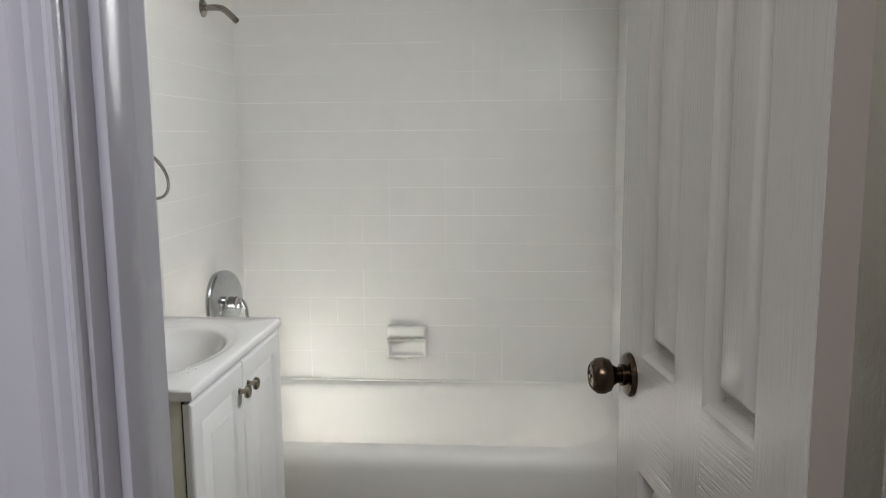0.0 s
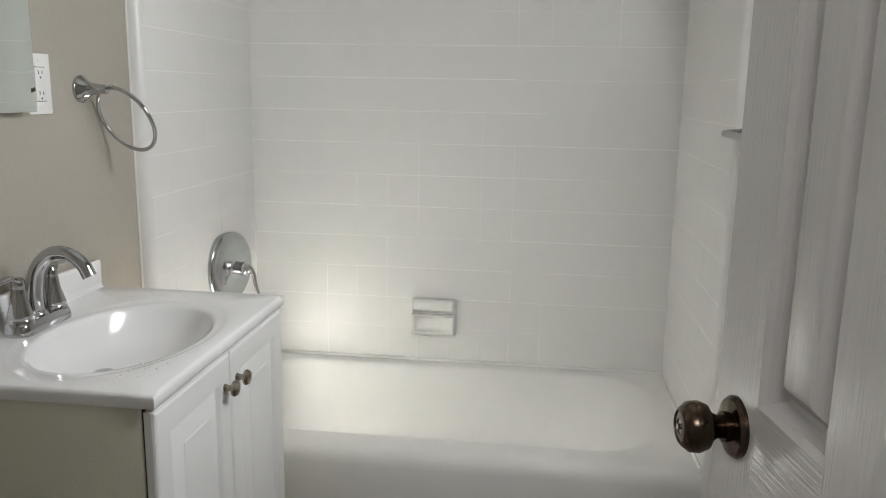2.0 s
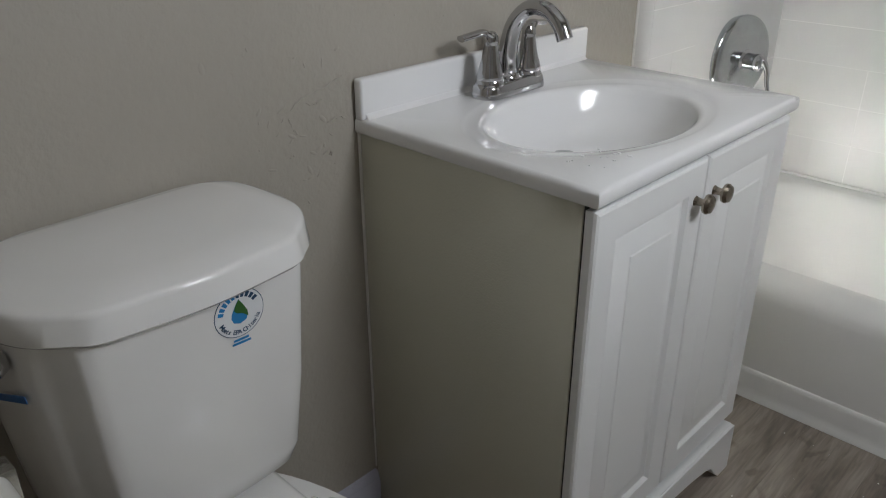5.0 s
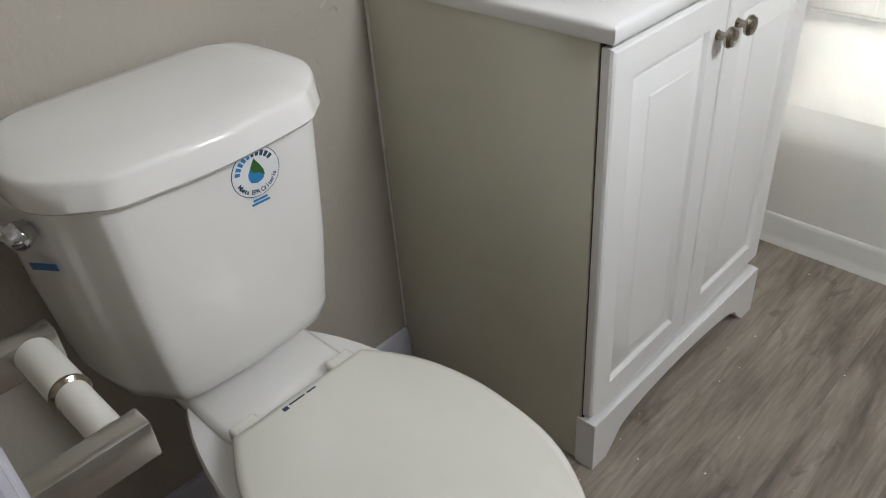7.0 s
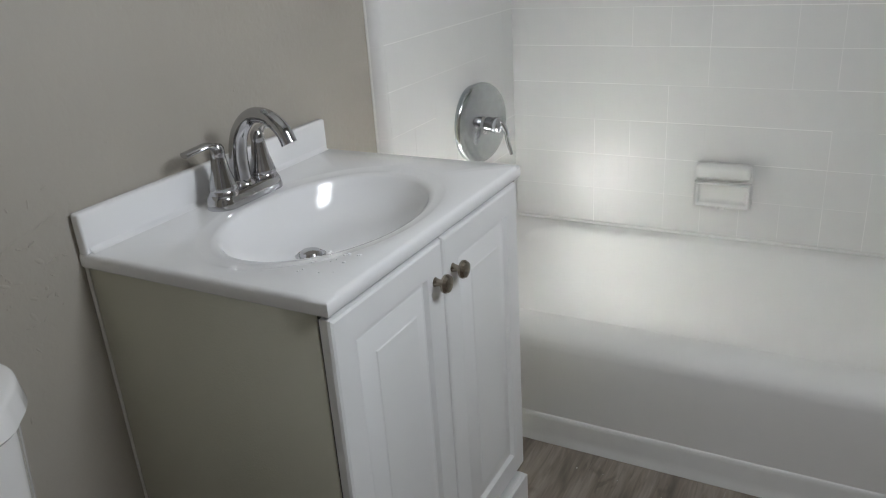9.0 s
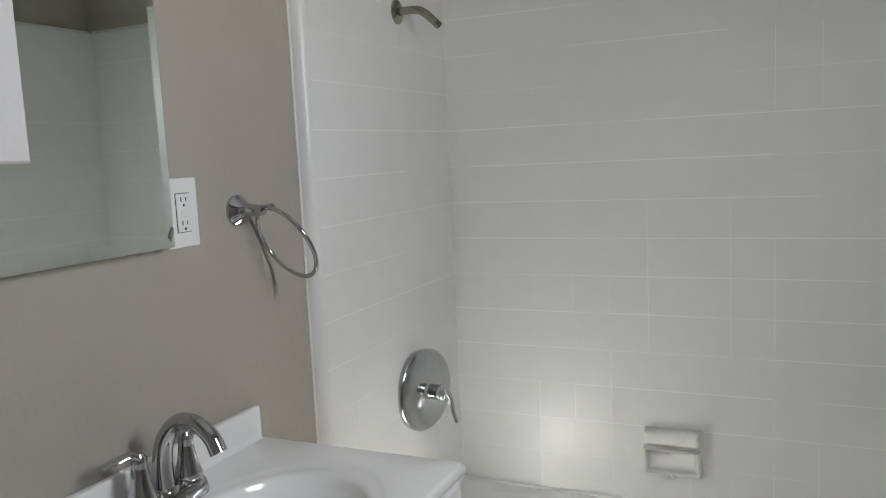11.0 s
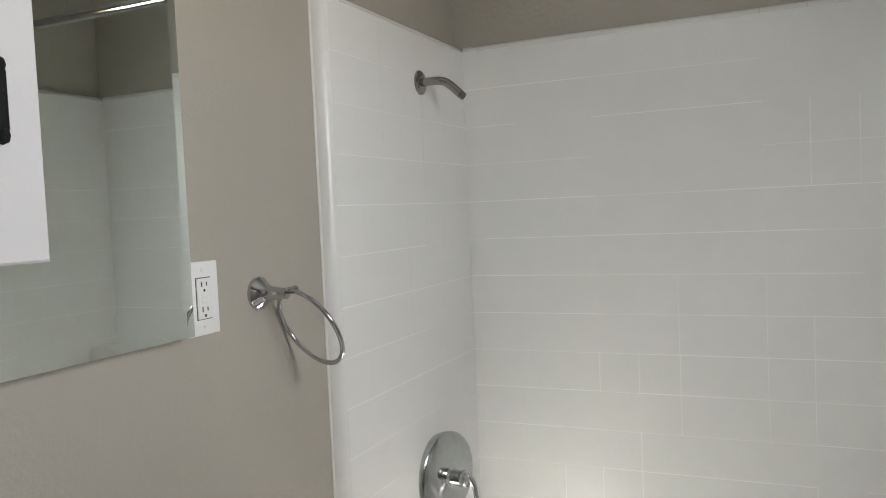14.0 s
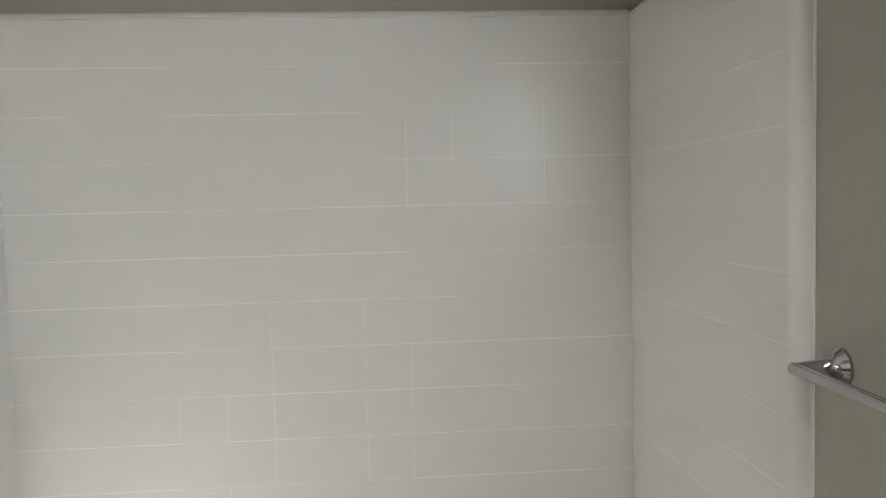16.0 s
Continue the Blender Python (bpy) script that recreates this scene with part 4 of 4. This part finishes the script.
door = thing("door_1", (1.331, -2.324, 0.012), "white six-panel door standing open", "door", kind="structure")
P0, U = Vector((1.3315, -2.324, 0)), Vector((-0.1594, 0.9872, 0))
NRM = Vector((-U.y, U.x, 0))  # towards the doorway's left
DW, DT = 0.537, 0.035


def dpt(s, z, d):
    """A point of the door: s from the hinge, height z, d out of the near face."""
    return P0 + U * s + NRM * d + Vector((0, 0, z))


def door_box(s0, s1, z0, z1, d0, d1):
    bm = bmesh.new()
    return loft([[dpt(s0, z0, d), dpt(s1, z0, d), dpt(s1, z1, d), dpt(s0, z1, d)] for d in (d0, d1)], bm, cap=(True, True))


PA, PB = (0.098, 0.225), (0.311, 0.438)  # the two columns of panels
ZR = [0.012, 0.23, 0.79, 0.962, 1.60, 1.71, 1.90, 2.03]
for s0, s1 in ((0.0, PA[0]), (PA[1], PB[0]), (PB[1], DW)):
    part("stile", door_box(s0, s1, ZR[0], ZR[-1], -DT, 0.0), M_DOOR, door, smooth=0)
for z0, z1 in ((ZR[0], ZR[1]), (ZR[2], ZR[3]), (ZR[4], ZR[5]), (ZR[6], ZR[7])):
    for s0, s1 in (PA, PB):
        part("rail", door_box(s0, s1, z0, z1, -DT, 0.0), M_DOOR_RAIL, door, smooth=0)
for z0, z1 in ((ZR[1], ZR[2]), (ZR[3], ZR[4]), (ZR[5], ZR[6])):
    for s0, s1 in (PA, PB):
        def prect(i, d):
            return [dpt(s0 + i, z0 + i, d), dpt(s1 - i, z0 + i, d), dpt(s1 - i, z1 - i, d), dpt(s0 + i, z1 - i, d)]
        part("panel", loft([prect(0.0, -DT), prect(0.0, -0.0005), prect(0.003, -0.004), prect(0.006, -0.006), prect(0.010, -0.024), prect(0.015, -0.026), prect(0.036, -0.005), prect(0.042, -0.003)], cap=(True, True)), M_DOOR, door, smooth=20)
part("hinge_edge", door_box(-0.0015, -0.0002, 0.02, 2.02, -DT + 0.001, -0.001), M_JAMB, door, "grey-brown unpainted door edge", smooth=0)
# knob on both faces
for sgn in (1, -1):
    o = dpt(DW - 0.056, 0.922, 0.0 if sgn > 0 else -DT)
    DM = Matrix.Translation(o) @ (NRM * sgn).to_track_quat("Z", "Y").to_matrix().to_4x4()
    kb = part("door_knob", lathe([(0.0125, 0.006), (0.0125, 0.022), (0.016, 0.028), (0.024, 0.033), (0.0275, 0.042), (0.0265, 0.052), (0.020, 0.060), (0.017, 0.0615), (0.0165, 0.0600), (0.012, 0.0605), (0.009, 0.061), (0.0085, 0.0600), (0.0, 0.0600)], DM, 40), M_BRONZE, door, "antique bronze door knob")
    part("rose", lathe([(0.033, 0.0), (0.033, 0.004), (0.030, 0.008), (0.022, 0.010), (0.016, 0.011), (0.0165, 0.016), (0.0125, 0.018)], DM, 40), M_BRONZE, kb)
    part("lock_button", lathe([(0.0032, 0.058), (0.0032, 0.0632), (0, 0.0635)], DM, 14), M_NICKEL, kb)
part("latch_plate", door_box(DW, DW + 0.0012, 0.90, 0.955, -DT + 0.006, -0.006), M_BRONZE, door, smooth=0)

# ---------------------------------------------------------------- baseboards
def baseboard(x0, x1, y0, y1, along):
    prof = [(0.0, 0.0), (0.012, 0.0), (0.013, 0.002), (0.013, 0.050), (0.010, 0.056), (0.0105, 0.060), (0.006, 0.072), (0.0, 0.074)]
    if along == "y":
        return loft([[(x0 + a, y, z) for a, z in prof] for y in (y0, y1)], cap=(True, True))
    return loft([[(x, y0 + a, z) for a, z in prof] for x in (x0, x1)], cap=(True, True))


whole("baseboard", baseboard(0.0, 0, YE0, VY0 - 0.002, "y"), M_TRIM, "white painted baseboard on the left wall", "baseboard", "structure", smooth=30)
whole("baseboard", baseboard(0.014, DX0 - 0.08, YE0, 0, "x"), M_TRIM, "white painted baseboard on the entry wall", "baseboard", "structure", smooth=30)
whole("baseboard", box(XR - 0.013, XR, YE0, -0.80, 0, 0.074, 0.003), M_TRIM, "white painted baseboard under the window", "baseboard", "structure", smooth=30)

# ---------------------------------------------------------------- tiles, planks
random.seed(11)


def tile_mesh(w, h, low, side):
    """A reglazed tile w by h that leaves a joint of low below and side beside it; local x across, y up, z out of the wall."""
    x0, x1, y0, y1 = -w / 2 + side, w / 2, -h / 2 + low, h / 2
    bm = bmesh.new()
    e, f = (0.0005 if side else 0.0001), (0.0006 if low else 0.0001)

    def r(k, z):
        return [(x0 + k * e, y0 + k * f, z), (x1 - k * 0.0001, y0 + k * f, z), (x1 - k * 0.0001, y1 - k * 0.0001, z), (x0 + k * e, y1 - k * 0.0001, z)]
    loft([r(0, -0.004), r(0, -0.0002), r(1, 0.0)], bm, cap=(False, True))
    return finish(bm, "tile", M_TILE, 0)


def runs(n, share, longest, depths):
    """Depths along a joint: stretches where it still shows between stretches filled with paint."""
    out = []
    while len(out) < n:
        d = random.choice(depths) if random.random() < share else 0.0
        out += [d] * random.randint(1, longest)
    return out[:n]


CACHE = {}


def tile_wall(name, label, origin, across, out, us, vs, grout_pieces, upright=6, shown=None):
    """Tiles over the cells between the joint lines us (across) and vs (up)."""
    base = thing(name, origin, label, "tile wall", kind="structure")
    bm = bmesh.new()
    for p in grout_pieces:
        box(*p, bm=bm)
    part("grout", bm, M_GROUT, base, smooth=0)
    across, out, o = Vector(across), Vector(out), Vector(origin)
    up = Vector((0, 0, 1))
    low = [runs(len(us), 0.85, 5, (0.0010, 0.0015, 0.0019, 0.0023)) for v in vs]
    side = [runs(len(vs), 1 / upright, 3, (0.0008, 0.0012, 0.0016)) for u in us]
    if shown is not None:  # upright joints that were left open, column by column, as heights from and to
        side = [[random.choice((0.0009, 0.0012, 0.0016)) if any(a - 0.02 < (v0 + v1) / 2 < b + 0.02 for a, b in shown.get(ui, ())) else 0.0 for v0, v1 in zip(vs, vs[1:])] for ui in range(len(us))]
    for ui, (u0, u1) in enumerate(zip(us, us[1:])):
        for vi, (v0, v1) in enumerate(zip(vs, vs[1:])):
            w, h = round(u1 - u0, 4), round(v1 - v0, 4)
            gw, gh = side[ui][vi], low[vi][ui]
            key = (w, h, gw, gh)
            if key not in CACHE:
                CACHE[key] = tile_mesh(w, h, gh, gw)
            ob = new("tile", CACHE[key])
            ob.parent = base
            m = Matrix((across, up, out)).transposed().to_4x4()
            tilt = Matrix.Rotation(random.gauss(0, 0.0010), 4, "X") @ Matrix.Rotation(random.gauss(0, 0.0010), 4, "Y")
            at = across * ((u0 + u1) / 2) + up * ((v0 + v1) / 2) + out * random.gauss(0, 0.00012)
            ob.matrix_local = Matrix.Translation(at) @ m @ tilt
    return base


ROWS = [Z_TUB + 0.004] + [0.755 + TILE * k for k in range(-4, 11) if 0.755 + TILE * k > Z_TUB + 0.03]
COLS = [TX0] + [0.62 + TILE * c for c in range(-5, 8)] + [TX1]
SIDE = sorted([TY + TILE * k for k in range(0, 7)] + [-0.001])
OPEN = {
    3: [(0.31, 0.54), (0.54, 0.65)], 4: [(0.54, 0.65), (0.86, 0.97)], 5: [(0.31, 0.755), (0.86, 0.97)], 6: [(0.31, 0.43), (0.755, 1.19)],
    7: [(0.31, 0.43)], 8: [(0.31, 0.43), (0.755, 1.19)], 9: [(0.31, 0.65), (0.755, 1.08), (1.41, 1.63)], 10: [(0.31, 0.54), (1.41, 1.63)], 12: [(1.41, 1.74)]}
tile_wall("tile_wall_back", "white reglazed square tile behind the tub", (0, 0, 0), (1, 0, 0), (0, -1, 0), COLS, ROWS, [(0.002, XR - 0.002, 0.0005, 0.016, 0.30, 1.846)], shown=OPEN)
tile_wall("tile_wall_left", "white reglazed square tile with the shower fittings", (TX0, 0, 0), (0, 1, 0), (1, 0, 0), SIDE, ROWS, [(0.0, TX0 - 0.0005, TY, 0.0, 0.30, 1.846)], 14)
tile_wall("tile_wall_right", "white reglazed square tile at the tub's end", (TX1, 0, 0), (0, -1, 0), (-1, 0, 0), [-u for u in reversed(SIDE)], ROWS, [(TX1 + 0.0005, XR, TY, 0.0, 0.30, 1.846)], 14)


def quarter(n=7):
    return [(math.sin(math.pi / 2 * k / n), math.cos(math.pi / 2 * k / n)) for k in range(n + 1)]


# rounded edge pieces: up the outer edges and along the top
R = 0.021
for side, x_wall, s in (("left", 0.0, 1), ("right", XR, -1)):
    zs = [0.0] + [v for v in ROWS[1:]] + [1.862]
    edge = thing("tile_edge", (x_wall, TY, 0), "rounded white bullnose tile edge", "tile edge", kind="structure")
    for z0, z1 in zip(zs, zs[1:]):
        prof = [(x_wall + s * 0.0297 * c, TY - 0.0005 - R * q) for q, c in quarter()]
        prof = [(x_wall, TY - 0.0005)] + prof
        part("bullnose", loft([[(x, y, z) for x, y in prof] for z in (z0 + 0.0001, z1 - 0.0001)], cap=(True, True)), M_TILE, edge, smooth=50)
    part("caulk", tube([(x_wall + s * 0.001, TY - R - 0.001, 0.0), (x_wall + s * 0.001, TY - R - 0.001, 1.862)], 0.0028, 8), M_CAULK, edge)
cap = thing("tile_cap", (0.757, 0, 1.846), "rounded white cap tiles along the top", "tile cap", kind="structure")
H = 0.017
for u0, u1 in zip(COLS, COLS[1:]):
    part("cap_tile", loft([[(x, 0.016, 1.8465)] + [(x, 0.016 - 0.0165 * q, 1.8465 + H * c) for c, q in quarter()][::-1] for x in (u0 + 0.0004, u1 - 0.0004)], cap=(True, True)), M_TILE, cap, smooth=50)
for x_wall, s in ((0.0, 1), (XR, -1)):
    for u0, u1 in zip(SIDE, SIDE[1:]):
        part("cap_tile", loft([[(x_wall, y, 1.8465)] + [(x_wall + s * 0.0305 * q, y, 1.8465 + H * c) for c, q in quarter()][::-1] for y in (u0 + 0.0004, u1 - 0.0004)], cap=(True, True)), M_TILE, cap, smooth=50)

floor = thing("floor", (0.757, -1.5, 0), "grey-brown vinyl wood plank floor", "floor", kind="structure")
PW, PL = 0.152, 1.22
for i in range(11):
    x0 = -0.06 + i * PW
    y = -2.475 - random.uniform(0.1, PL)
    while y < -0.70:
        a, b = max(y, -2.434), min(y + PL, -0.72)
        xa, xb = max(x0, 0.0), min(x0 + PW, XR)
        if b - a > 0.02 and xb - xa > 0.01:
            part("plank", box(xa + 0.0001, xb - 0.0001, a + 0.0001, b - 0.0001, -0.004, 0.0, 0.0003, 1), M_PLANK, floor, smooth=0)
        y += PL
random.seed(8)
bm = bmesh.new()
for i in range(46):
    x, y, r = random.uniform(0.45, 1.2), random.uniform(-1.75, -0.78), random.uniform(0.0008, 0.0022)
    lathe([(r, 0), (r * 0.7, 0.0006), (0, 0.0009)], Matrix.Translation((x, y, 0.0001)) @ Matrix.Diagonal((1, random.uniform(0.6, 1.8), 1, 1)), 7, bm)
whole("dust_specks", bm, M_CAULK, "white specks of dust on the plank floor", "dust", "stuff")
